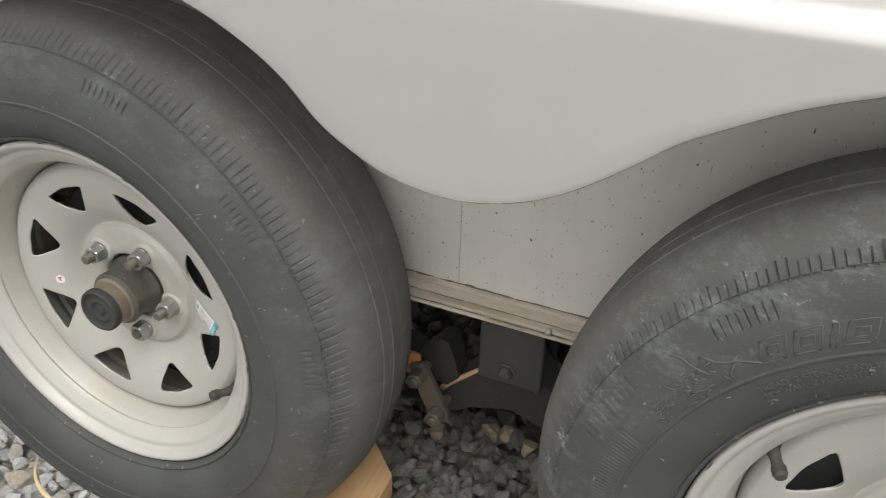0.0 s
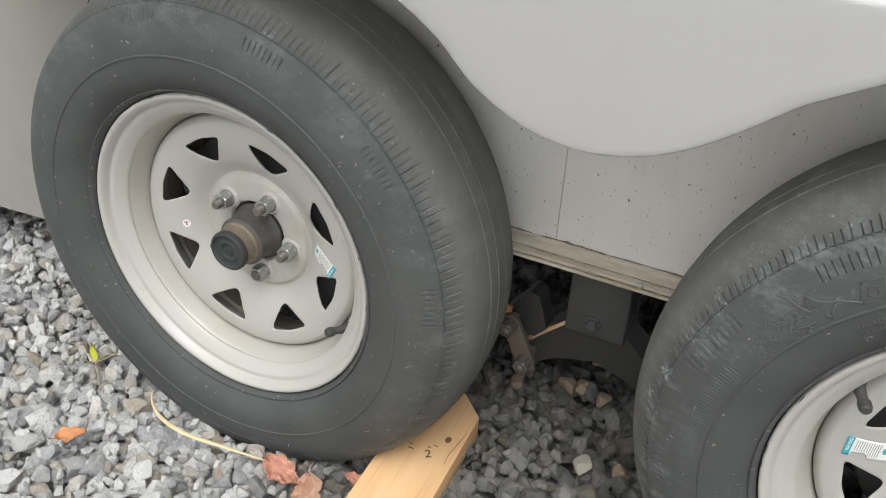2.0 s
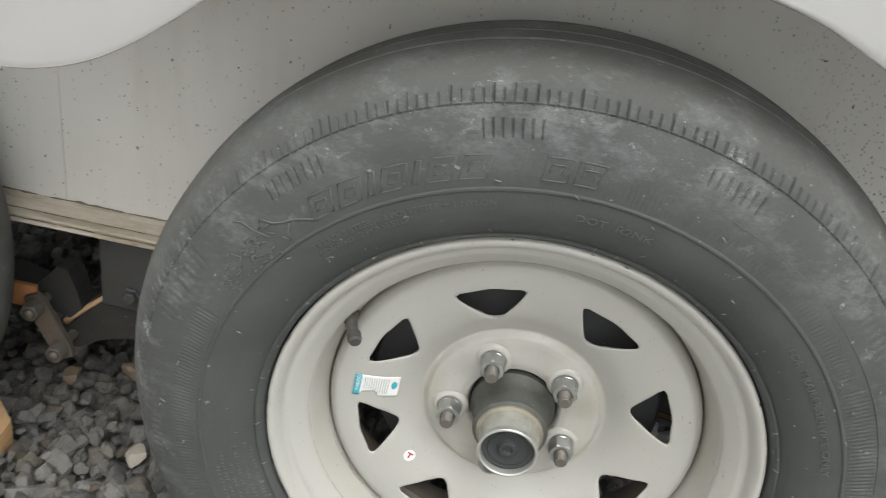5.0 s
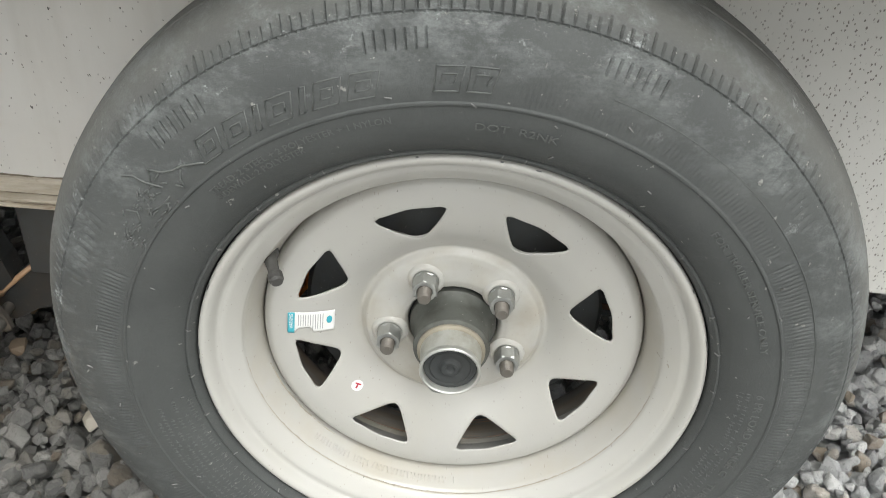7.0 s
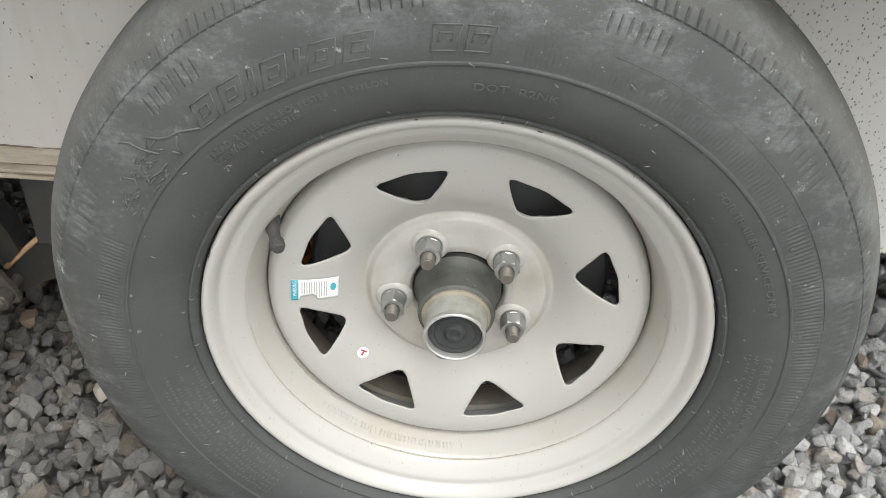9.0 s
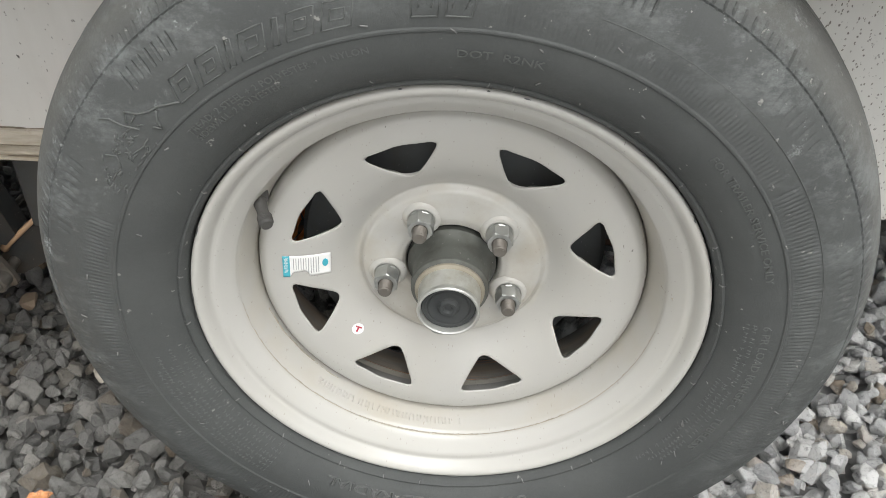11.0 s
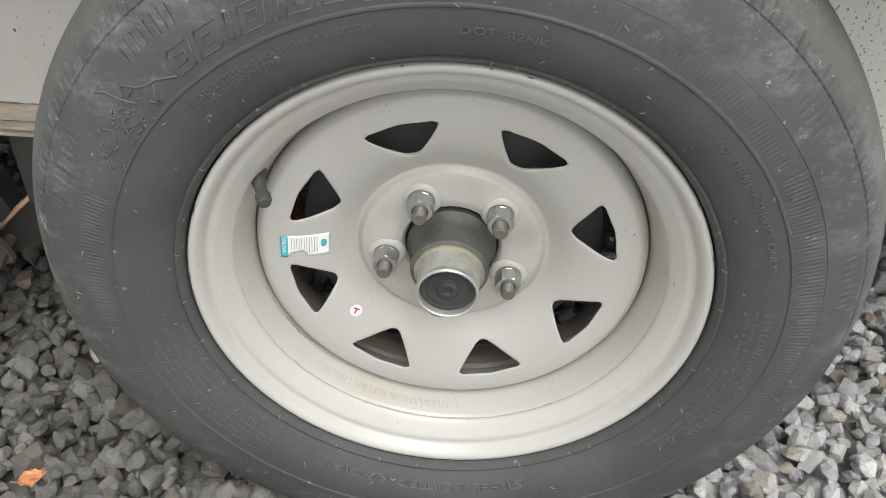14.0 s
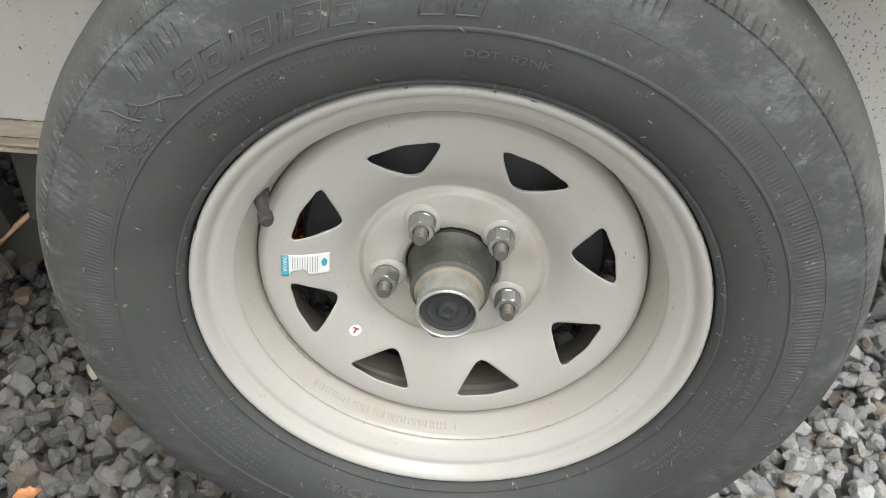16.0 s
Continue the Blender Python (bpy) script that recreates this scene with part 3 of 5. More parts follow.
def build_body():
    bm = box(bmesh.new(), (-4.6, 0.132, 0.762), (3.6, 2.3, 2.75), 0.03)
    part("body_shell", bm, WALL_PAINT, trailer, "tall white trailer body wall")
    # siding behind the wheels, in panels that butt at narrow seams
    edges = [-1.26, -0.5066, 1.5]
    for a, b in zip(edges, edges[1:]):
        bm = bmesh.new()
        x0, x1 = a + 0.0003, b - 0.0003
        if a < -1.0:
            box(bm, (x0, SKIRT_Y, 0.315), (x1, SKIRT_Y + 0.012, 0.775), 0.0012)
        else:
            rim_line = [(x0, 0.315), (0.20, 0.315), (0.20, 0.262), (x1, 0.262), (x1, 0.775), (0.20, 0.775), (x0, 0.775)]
            front = [bm.verts.new((x, SKIRT_Y, z)) for x, z in rim_line]
            back = [bm.verts.new((x, SKIRT_Y + 0.012, z)) for x, z in rim_line]
            for ring in (front, back):
                bm.faces.new((ring[0], ring[1], ring[5], ring[6]))
                bm.faces.new((ring[2], ring[3], ring[4], ring[5], ring[1]))
            for k in range(7):
                j = (k + 1) % 7
                bm.faces.new((front[k], front[j], back[j], back[k]))
        if a < -1.2:
            for v in bm.verts:
                if v.co.x < -1.0:
                    v.co.x += 0.62 * (v.co.z - 0.50)
        sharp(part("side_panel", bm, SKIRT, trailer, "off-white siding speckled with dark road dirt"), 30)
    part("backing_board", box(bmesh.new(), (-1.10, SKIRT_Y + 0.014, 0.345), (1.5, SKIRT_Y + 0.03, 0.76)), BLACK_STEEL, trailer)
    # extruded rail under the siding
    prof = [(0.012, 0.3260), (-0.001, 0.3260), (-0.0040, 0.3245), (-0.0045, 0.3205), (-0.0085, 0.3185), (-0.0125, 0.3150), (-0.0125, 0.3135), (-0.0090, 0.3128), (-0.0090, 0.3112), (-0.0130, 0.3105),
            (-0.017, 0.3085), (-0.018, 0.3062), (-0.016, 0.3038), (-0.0188, 0.3028), (-0.0195, 0.2995), (-0.0175, 0.2978), (0.012, 0.2978)]
    bm = bmesh.new()
    rows = [[bm.verts.new((x, SKIRT_Y + y, z)) for y, z in prof] for x in np.linspace(-1.24, 0.19, 24)]
    for a, b in zip(rows, rows[1:]):
        for k in range(len(prof)):
            j = (k + 1) % len(prof)
            bm.faces.new((a[k], b[k], b[j], a[j]))
    bm.faces.new(rows[0])
    bm.faces.new(rows[-1])
    rail = sharp(part("lower_rail", bm, TRIM, trailer, "stained off-white ribbed metal rail under the siding"), 25)
    rng = np.random.default_rng(4)
    for y, z, size in ((-0.0004, 0.3264, 0.0015), (-0.0100, 0.3120, 0.0010), (-0.0170, 0.3036, 0.0007)):
        bm = bmesh.new()
        xs = np.linspace(-1.23, 0.185, 160).tolist()
        tube(bm, [(x, SKIRT_Y + y, z + rng.normal(0, 0.0004)) for x in xs], [size * rng.uniform(0.25, 1.15) for _ in xs], 6)
        part("dirty_sealant", bm, GRIME, rail, "brown dirt-filled sealant line")
    for x in (-0.962, -0.3905, 0.165):
        bm = lathe([(0, -0.0030), (0.0022, -0.0030), (0.0038, -0.0020), (0.0044, 0.0), (0.0044, 0.003)], 16)
        s = part("screw", bm, ZINC, rail)
        s.location = (x, SKIRT_Y - 0.017, 0.3065)
    # the floor pan and chassis rail over the suspension
    part("floor_pan", box(bmesh.new(), (-4.5, 0.18, 0.46), (3.5, 2.25, 0.50)), BLACK_STEEL, trailer)
    part("chassis_rail", box(bmesh.new(), (-3.2, 0.235, 0.30), (2.2, 0.29, 0.46), 0.004), BLACK_STEEL, trailer)
    # taupe panel ahead of the wheels
    bm = bmesh.new()
    outline = [(-3.2, -0.06), (-1.43, 0.075), (-1.36, 0.22), (-1.305, 0.40), (-1.262, 0.47), (-1.20, 0.565), (-1.12, 0.66), (-1.12, 0.76), (-3.2, 0.76)]
    front = [bm.verts.new((x, 0.150, z)) for x, z in outline]
    back = [bm.verts.new((x, 0.1630, z)) for x, z in outline]
    bm.faces.new(front)
    bm.faces.new(back)
    for k in range(len(outline)):
        j = (k + 1) % len(outline)
        bm.faces.new((front[k], front[j], back[j], back[k]))
    part("front_lower_panel", bm, TAUPE, trailer, "dull taupe lower panel ahead of the wheels", smooth=False)
    bm = bmesh.new()
    tube(bm, [(x + 0.012, 0.150, z) for x, z in outline[3:7]], 0.006, 8)
    part("panel_edge_strip", bm, TAUPE, trailer)


build_body()

# ---- wheels ----
TYRE_OUT = [(0.206, -0.040), (0.2108, -0.0470), (0.2116, -0.0530), (0.2128, -0.0582), (0.2146, -0.0605), (0.2165, -0.0628), (0.2178, -0.0628), (0.2188, -0.0615), (0.2205, -0.0635), (0.226, -0.0690),
            (0.234, -0.0742), (0.243, -0.0775), (0.252, -0.0790), (0.2595, -0.0795), (0.2605, -0.0806), (0.2620, -0.0806), (0.2630, -0.0795), (0.272, -0.0797), (0.283, -0.0786),
            (0.292, -0.0770), (0.301, -0.0742), (0.309, -0.0702), (0.3158, -0.0654), (0.3163, -0.0650), (0.3167, -0.0646), (0.3171, -0.0642), (0.3176, -0.0637), (0.3225, -0.0585), (0.327, -0.0520), (0.3300, -0.0466), (0.3315, -0.0440),
            (0.3350, -0.0370), (0.3385, -0.0270), (0.3408, -0.0160), (0.3420, -0.0080)]
TYRE_IN = [(0.3428, 0.0), (0.3418, 0.0012), (0.3418, 0.0022), (0.3432, 0.0034), (0.3442, 0.020), (0.3432, 0.0210), (0.3432, 0.0222), (0.3442, 0.0232), (0.3434, 0.040), (0.3424, 0.0410), (0.3424, 0.0420), (0.3428, 0.0430),
           (0.3408, 0.062), (0.3385, 0.073), (0.335, 0.083), (0.327, 0.098), (0.316, 0.111), (0.301, 0.120), (0.283, 0.1246), (0.262, 0.1255), (0.243, 0.1235), (0.226, 0.115), (0.214, 0.1045), (0.206, 0.094)]


def surface_y(r):
    """How far out the outer sidewall stands at radius r."""
    rr, yy = np.array(TYRE_OUT[:28]).T
    return float(np.interp(r, rr, yy))


def wrap(angle):
    return (angle + 180.0) % 360.0 - 180.0


def tyre_mesh(seed, tick_patches, rib_bands, sipe_depth, sipe_gaps, grooved=True, spread=0.0):
    """The tyre, its shoulder cuts, tick marks and rib bands pressed into the one surface; under load the tread spreads."""
    rng = np.random.default_rng(seed)
    segs = 1440
    prof = np.array(TYRE_OUT)
    keep = [prof[0]]
    for a, b in zip(prof, prof[1:]):
        n = max(1, int(np.hypot(*(b - a)) / 0.0032))
        keep += [a + (b - a) * (k + 1) / n for k in range(n)]
    rows = np.array(keep + [np.array(p) for p in TYRE_IN])
    tang = np.gradient(rows, axis=0)
    nrm = np.stack([-tang[:, 1], tang[:, 0]], 1)
    nrm /= np.linalg.norm(nrm, axis=1, keepdims=True) + 1e-9
    nrm *= np.where(nrm[:, 1:2] * 0 + (nrm @ np.array([0.5, -0.5]))[:, None] > 0, 1, -1)
    r, y = rows[:, 0], rows[:, 1]
    ang = np.arange(segs) * 360.0 / segs
    push = np.zeros((len(rows), segs))
    outer = y < 0.0
    col = count = 0
    while col < segs - 6:
        bold = count % 4 == 0
        deep = sipe_depth * rng.uniform(0.75, 1.1) * (1.15 if bold else 1.0)
        reach = (0.3252 if grooved else 0.3310) + 0.0015 * rng.random() - (0.0 if bold else 0.0018)
        push[outer & (r > 0.3180) & (r < reach), col] -= deep
        count += 1
        col += int(rng.choice(sipe_gaps))
    for centre, half in tick_patches:
        for a in np.arange(centre - half, centre + half, 1.25):
            c = int(round((a % 360) * segs / 360.0)) % segs
            band = outer & (r > 0.2985) & (r < 0.3085)
            push[band, c] -= 0.0022 if 60 < centre < 135 else 0.0014
        c = np.abs(wrap(ang - centre)) < half + 0.6
        push[np.ix_(outer & (r > 0.3100) & (r < 0.3135), c)] += 0.0010
    for a0, a1, r0, r1 in rib_bands:
        c = (wrap(ang - a0) >= 0) & (wrap(ang - a0) < (a1 - a0))
        c &= (np.arange(segs) % 3) == 0
        push[np.ix_(outer & (r > r0) & (r < r1), c)] -= 0.0006
    line = outer & (r > 0.3161) & (r < 0.3173)
    dashes = (np.arange(segs) % 5) > 0
    push[np.ix_(line, dashes)] -= 0.0014 if grooved else 0.0010
    push += 0.00025 * np.sin(np.radians(ang) * 7 + seed)[None, :] * outer[:, None]
    R = r[:, None] + push * nrm[:, 0:1]
    Y = y[:, None] + push * nrm[:, 1:2]
    co = np.stack([R * np.cos(np.radians(ang)), Y, R * np.sin(np.radians(ang))], -1).reshape(-1, 3)
    co[:, 0] *= 1 + spread * np.clip((co[:, 1] + 0.058) / 0.045, 0, 1)
    i, j = np.meshgrid(np.arange(len(rows) - 1), np.arange(segs), indexing="ij")
    k = (j + 1) % segs
    faces = np.stack([i * segs + j, (i + 1) * segs + j, (i + 1) * segs + k, i * segs + k], -1).reshape(-1, 4)
    me = bpy.data.meshes.new("tyre")
    me.vertices.add(len(co))
    me.vertices.foreach_set("co", co.astype(np.float32).ravel())
    me.loops.add(faces.size)
    me.loops.foreach_set("vertex_index", faces.ravel().astype(np.int32))
    me.polygons.add(len(faces))
    me.polygons.foreach_set("loop_start", np.arange(0, faces.size, 4, dtype=np.int32))
    me.update(calc_edges=True)
    me.polygons.foreach_set("use_smooth", [True] * len(faces))
    me.materials.append(RUBBER if grooved else FRONT_RUBBER)
    return me


DISC = [(0.0400, 0.0190), (0.0425, 0.0135), (0.0470, 0.0110), (0.0570, 0.0095), (0.0670, 0.0100), (0.0740, 0.0106), (0.0785, 0.0120), (0.0812, 0.0152), (0.0830, 0.0165), (0.0850, 0.0158), (0.0880, 0.0135), (0.0950, 0.0075), (0.1050, 0.0005),
        (0.1150, -0.0040), (0.1260, -0.0078), (0.1370, -0.0100), (0.1470, -0.0114), (0.1545, -0.0113), (0.1608, -0.0098), (0.1652, -0.0056), (0.1674, 0.0010), (0.1674, 0.0200)]


def disc_y(r):
    rr, yy = np.array(DISC[:-2]).T
    return float(smooth_curve(list(zip(rr, yy)), np.array([r]))[0])


def hole_outline():
    """One rounded three-cornered hole about angle 0, as (radius, degrees) rows seen from its middle at even turns."""
    corners = [(0.1012, 0.0), (0.1414, 13.8), (0.1414, -13.8)]
    pts = [Vector((r * math.cos(radians(a)), r * math.sin(radians(a)))) for r, a in corners]
    mid = Vector((0.1278, 0.0))
    dense = []
    round_off = (0.0075, 0.0075, 0.0075)
    for k in range(3):
        p, q, s = pts[k - 1], pts[k], pts[(k + 1) % 3]
        a = q + (p - q).normalized() * round_off[k] * 1.5
        b = q + (s - q).normalized() * round_off[k] * 1.5
        dense += [(1 - u) ** 2 * a + 2 * u * (1 - u) * q + u * u * b for u in np.linspace(0, 1, 14).tolist()]
        nxt = s + (q - s).normalized() * round_off[(k + 1) % 3] * 1.5
        bow = 0.0026 if k == 1 else 0.0004
        for u in np.linspace(0.05, 0.95, 20).tolist():
            way = b + (nxt - b) * u
            dense.append(way + (way - mid).normalized() * bow * 4 * u * (1 - u))
    angle = np.array([math.atan2(p.y - mid.y, p.x - mid.x) for p in dense])
    dist = np.array([(p - mid).length for p in dense])
    order = np.argsort(angle)
    return mid, lambda t: float(np.interp(t, angle[order], dist[order], period=2 * math.pi))


def wheel_disc(turn, nut_turn):
    """The pressed disc with its eight holes."""
    bm = bmesh.new()
    mid, reach = hole_outline()
    lo, hi, half = 0.0880, 0.1540, math.pi / 8

    def border(t):
        way = Vector((math.cos(t), math.sin(t)))
        best = 1.0
        a, b = mid.dot(way), mid.length_squared
        for rad in (lo, hi):
            d = a * a - b + rad * rad
            if d > 0:
                for s in (-a - math.sqrt(d), -a + math.sqrt(d)):
                    p = mid + way * s
                    if s > 0 and abs(math.atan2(p.y, p.x)) <= half + 1e-6:
                        best = min(best, s)
        for sgn in (1, -1):
            n = Vector((-math.sin(sgn * half), math.cos(sgn * half)))
            den = way.dot(n)
            if abs(den) > 1e-9:
                s = -mid.dot(n) / den
                p = mid + way * s
                if s > 0 and lo - 1e-6 <= p.length <= hi + 1e-6:
                    best = min(best, s)
        return best

    turns = np.linspace(-math.pi, math.pi, 72, endpoint=False).tolist()
    for rad in (lo, hi):
        for sgn in (1, -1):
            t = math.atan2(rad * math.sin(sgn * half) - mid.y, rad * math.cos(sgn * half) - mid.x)
            turns[min(range(len(turns)), key=lambda k: abs(turns[k] - t))] = t
    for s in range(8):
        base = radians(turn) + s * math.pi / 4
        rings = []
        for u in (0.0, 0.04, 0.15, 0.4, 0.7, 1.0):
            ring = []
            for t in turns:
                d = reach(t) + u * (border(t) - reach(t))
                p = mid + Vector((math.cos(t), math.sin(t))) * d
                r, a = p.length, math.atan2(p.y, p.x) + base
                ring.append(bm.verts.new((r * math.cos(a), disc_y(r) + (0.0008 if u == 0 else 0), r * math.sin(a))))
            rings.append(ring)
        for a, b in zip(rings, rings[1:]):
            for k in range(len(turns)):
                j = (k + 1) % len(turns)
                bm.faces.new((a[k], a[j], b[j], b[k]))
    sector_verts = list(bm.verts)
    for rows in ([p for p in DISC if p[0] <= lo], [p for p in DISC if p[0] >= hi]):
        if rows[-1][0] < 0.1:
            prof = [(r, disc_y(r)) for r in np.linspace(0.04, lo, 49).tolist()]
        else:
            prof = [(r, disc_y(r)) for r in np.linspace(hi, 0.1652, 8).tolist()] + rows[-2:]
        edge = lo if rows[-1][0] < 0.1 else hi
        spots = sorted({round(math.atan2(v.co.z, v.co.x), 5) for v in sector_verts if abs(math.hypot(v.co.x, v.co.z) - edge) < 1e-5})
        spots = [t for k, t in enumerate(spots) if k == 0 or t - spots[k - 1] > 1e-4]
        n = len(spots)
        rings = [[bm.verts.new((r * math.cos(t), y - 0.0020 * math.cos(5 * (t - radians(nut_turn))) * math.exp(-((r - 0.058) / 0.012) ** 2), r * math.sin(t))) for t in spots] for r, y in prof]
        for a, b in zip(rings, rings[1:]):
            for k in range(n):
                bm.faces.new((a[k], a[(k + 1) % n], b[(k + 1) % n], b[k]))
    bmesh.ops.remove_doubles(bm, verts=bm.verts, dist=0.0002)
    return bm


RIM = [(0.1680, 0.030), (0.1681, 0.004), (0.1687, -0.0012), (0.1704, -0.007), (0.1728, -0.0140), (0.1752, -0.0205), (0.1771, -0.0258), (0.1784, -0.0288), (0.1796, -0.0299), (0.1793, -0.0308), (0.1785, -0.0314), (0.1790, -0.0328),
       (0.1802, -0.0346), (0.1830, -0.0372), (0.1868, -0.0402), (0.1902, -0.0431), (0.1922, -0.0445), (0.1942, -0.0450), (0.1966, -0.0450), (0.1980, -0.0458), (0.1990, -0.0476), (0.2004, -0.0510), (0.2024, -0.0543),
       (0.2046, -0.0561), (0.2066, -0.0569), (0.2086, -0.0566), (0.2100, -0.0552), (0.2105, -0.0520), (0.2085, -0.0490), (0.2050, -0.0430), (0.1900, -0.0280), (0.1780, 0.0300), (0.1710, 0.0335)]
INNER_BARREL = [(0.1705, 0.0340), (0.1712, 0.0540), (0.1735, 0.0620), (0.1800, 0.0690), (0.2010, 0.0820), (0.2100, 0.0845), (0.2050, 0.0790), (0.1840, 0.0670), (0.1785, 0.0600), (0.1780, 0.0340)]


def hex_nut():
    """A flanged six-sided nut about the y axis, its outer end chamfered round a bore."""
    bm = bmesh.new()
    rows = [(0.0110, 0.0100, False), (0.0110, 0.0064, False), (0.0108, 0.0054, False), (0.0116, 0.0048, True), (0.0116, -0.0066, True), (0.0101, -0.0080, False), (0.0070, -0.0083, False), (0.0062, -0.0066, False)]
    rings = []
    for r, y, six in rows:
        ring = []
        for k in range(24):
            a = 2 * math.pi * k / 24
            rad = r * math.cos(math.pi / 6) / math.cos((a % (math.pi / 3)) - math.pi / 6) if six else r
            ring.append(bm.verts.new((rad * math.cos(a), y, rad * math.sin(a))))
        rings.append(ring)
    for a, b in zip(rings, rings[1:]):
        for k in range(24):
            bm.faces.new((a[k], a[(k + 1) % 24], b[(k + 1) % 24], b[k]))
    return bm


def arc_points(rows, lift=0.0006):
    """(radius, degrees) rows laid on the outer sidewall."""
    return [(r * math.cos(radians(a)), surface_y(r) - lift, r * math.sin(radians(a))) for r, a in rows]


def arc_line(bm, rows, radius=0.0007):
    dense = []
    for (r0, a0), (r1, a1) in zip(rows, rows[1:]):
        n = max(2, int(abs(a1 - a0) / 0.8) + 1)
        dense += [(r0 + (r1 - r0) * k / n, a0 + (a1 - a0) * k / n) for k in range(n)]
    dense.append(rows[-1])
    tube(bm, arc_points(dense, 0.0002), radius, 5)


def arc_text(text, radius, start, end, height, parent, name="raised_lettering", outline=False):
    """Raised letters along the sidewall, tops outward, from the angle start clockwise to end."""
    data = bpy.data.curves.new(name, "FONT")
    data.body, data.size, data.extrude, data.resolution_u = text, height / 0.70, 0.0004, 2
    if outline:
        data.fill_mode, data.extrude, data.bevel_depth, data.bevel_resolution = "NONE", 0.0, 0.00042, 0
    temp = bpy.data.objects.new(name, data)
    scene.collection.objects.link(temp)
    bpy.context.view_layer.update()
    me = bpy.data.meshes.new_from_object(temp.evaluated_get(bpy.context.evaluated_depsgraph_get()))
    bpy.data.objects.remove(temp)
    bpy.data.curves.remove(data)
    co = np.zeros(len(me.vertices) * 3, dtype=np.float32)
    me.vertices.foreach_get("co", co)
    co = co.reshape(-1, 3)
    x0, x1 = co[:, 0].min(), co[:, 0].max()
    ang = np.radians(start + (end - start) * (co[:, 0] - x0) / (x1 - x0))
    r = radius + co[:, 1]
    yy = np.array([surface_y(v) for v in r])
    out = np.stack([r * np.cos(ang), yy - 0.0003 - co[:, 2], r * np.sin(ang)], -1)
    me.vertices.foreach_set("co", out.astype(np.float32).ravel())
    me.materials.clear()
    me.materials.append(LETTER)
    me.update()
    ob = new(name, me)
    ob.parent = parent
    return ob


def warning_label(wheel, centre, angle, torn_edge):
    """The vinyl label between two holes: white, a teal end towards angle, thin grey lines."""
    along = Vector((math.cos(radians(angle)), 0, math.sin(radians(angle))))
    side = Vector((-along.z, 0, along.x)) * torn_edge

    def sheet(name, u0, u1, top_v, low_v, mat, lift, parent):
        """A thin piece that follows the disc between u0 and u1; its edges are functions of u."""
        bm = bmesh.new()
        n, k = max(2, int((u1 - u0) / 0.0012), 14 if u1 - u0 < 0.005 else 0), 10
        rows = []
        for i in range(n + 1):
            u = u0 + (u1 - u0) * i / n
            row = []
            for j in range(k + 1):
                v = low_v(u) + (top_v(u) - low_v(u)) * j / k
                p = Vector((centre[0], 0, centre[1])) - along * u * 1.08 + side * v * 1.25
                row.append(bm.verts.new((p.x, disc_y(math.hypot(p.x, p.z)) - lift, p.z)))
            rows.append(row)
        for a, b in zip(rows, rows[1:]):
            for j in range(k):
                bm.faces.new((a[j], b[j], b[j + 1], a[j + 1]))
        bmesh.ops.recalc_face_normals(bm, faces=bm.faces)
        ob = part(name, bm, mat, parent)
        ob.modifiers.new("film", "SOLIDIFY").thickness = 0.0002
        return ob

    def tear(u):
        notch = np.interp(u, [-0.0125, -0.0105, -0.006, -0.001, 0.0015, 0.002], [0, 0.0036, 0.0042, 0.0052, 0.0030, 0])
        return -0.0092 + float(notch)

    lab = sheet("warning_label", -0.0180, 0.0185, lambda u: 0.0092, tear, WHITE_VINYL, 0.0010, wheel)
    tagged(lab, "torn white vinyl label with teal end")
    sheet("label_band", -0.0180, -0.0125, lambda u: 0.0092, lambda u: -0.0092, TEAL_INK, 0.0013, wheel)
    data = bpy.data.curves.new("label_word", "FONT")
    data.body, data.size = "WARNING", 0.01
    temp = bpy.data.objects.new("label_word", data)
    scene.collection.objects.link(temp)
    bpy.context.view_layer.update()
    me = bpy.data.meshes.new_from_object(temp.evaluated_get(bpy.context.evaluated_depsgraph_get()))
    bpy.data.objects.remove(temp)
    right, high = max(v.co.x for v in me.vertices), max(v.co.y for v in me.vertices)
    for v in me.vertices:
        u, w = -0.0138 - 0.0030 * v.co.y / high, -torn_edge * (-0.0052 + 0.0132 * v.co.x / right)
        p = Vector((centre[0], 0, centre[1])) - along * u * 1.08 + side * w * 1.25
        v.co = (p.x, disc_y(math.hypot(p.x, p.z)) - 0.0017, p.z)
    me.materials.clear()
    me.materials.append(WHITE_VINYL)
    word = new("label_word", me)
    word.parent = wheel
    for k in range(11):
        u = -0.0098 + 0.0019 * k
        low_end = -0.0030 - 0.0036 * (k > 5)
        sheet("print_line", u, u + 0.0005, lambda u: 0.0070, lambda u: low_end, GREY_INK, 0.0013, wheel)
    sheet("label_emblem", 0.0122, 0.0166, lambda u: 0.001 + 0.0034 * math.sqrt(max(0.02, 1 - ((u - 0.0144) / 0.0022) ** 2)), lambda u: 0.001 - 0.0034 * math.sqrt(max(0.02, 1 - ((u - 0.0144) / 0.0022) ** 2)), TEAL_INK, 0.0013, wheel)


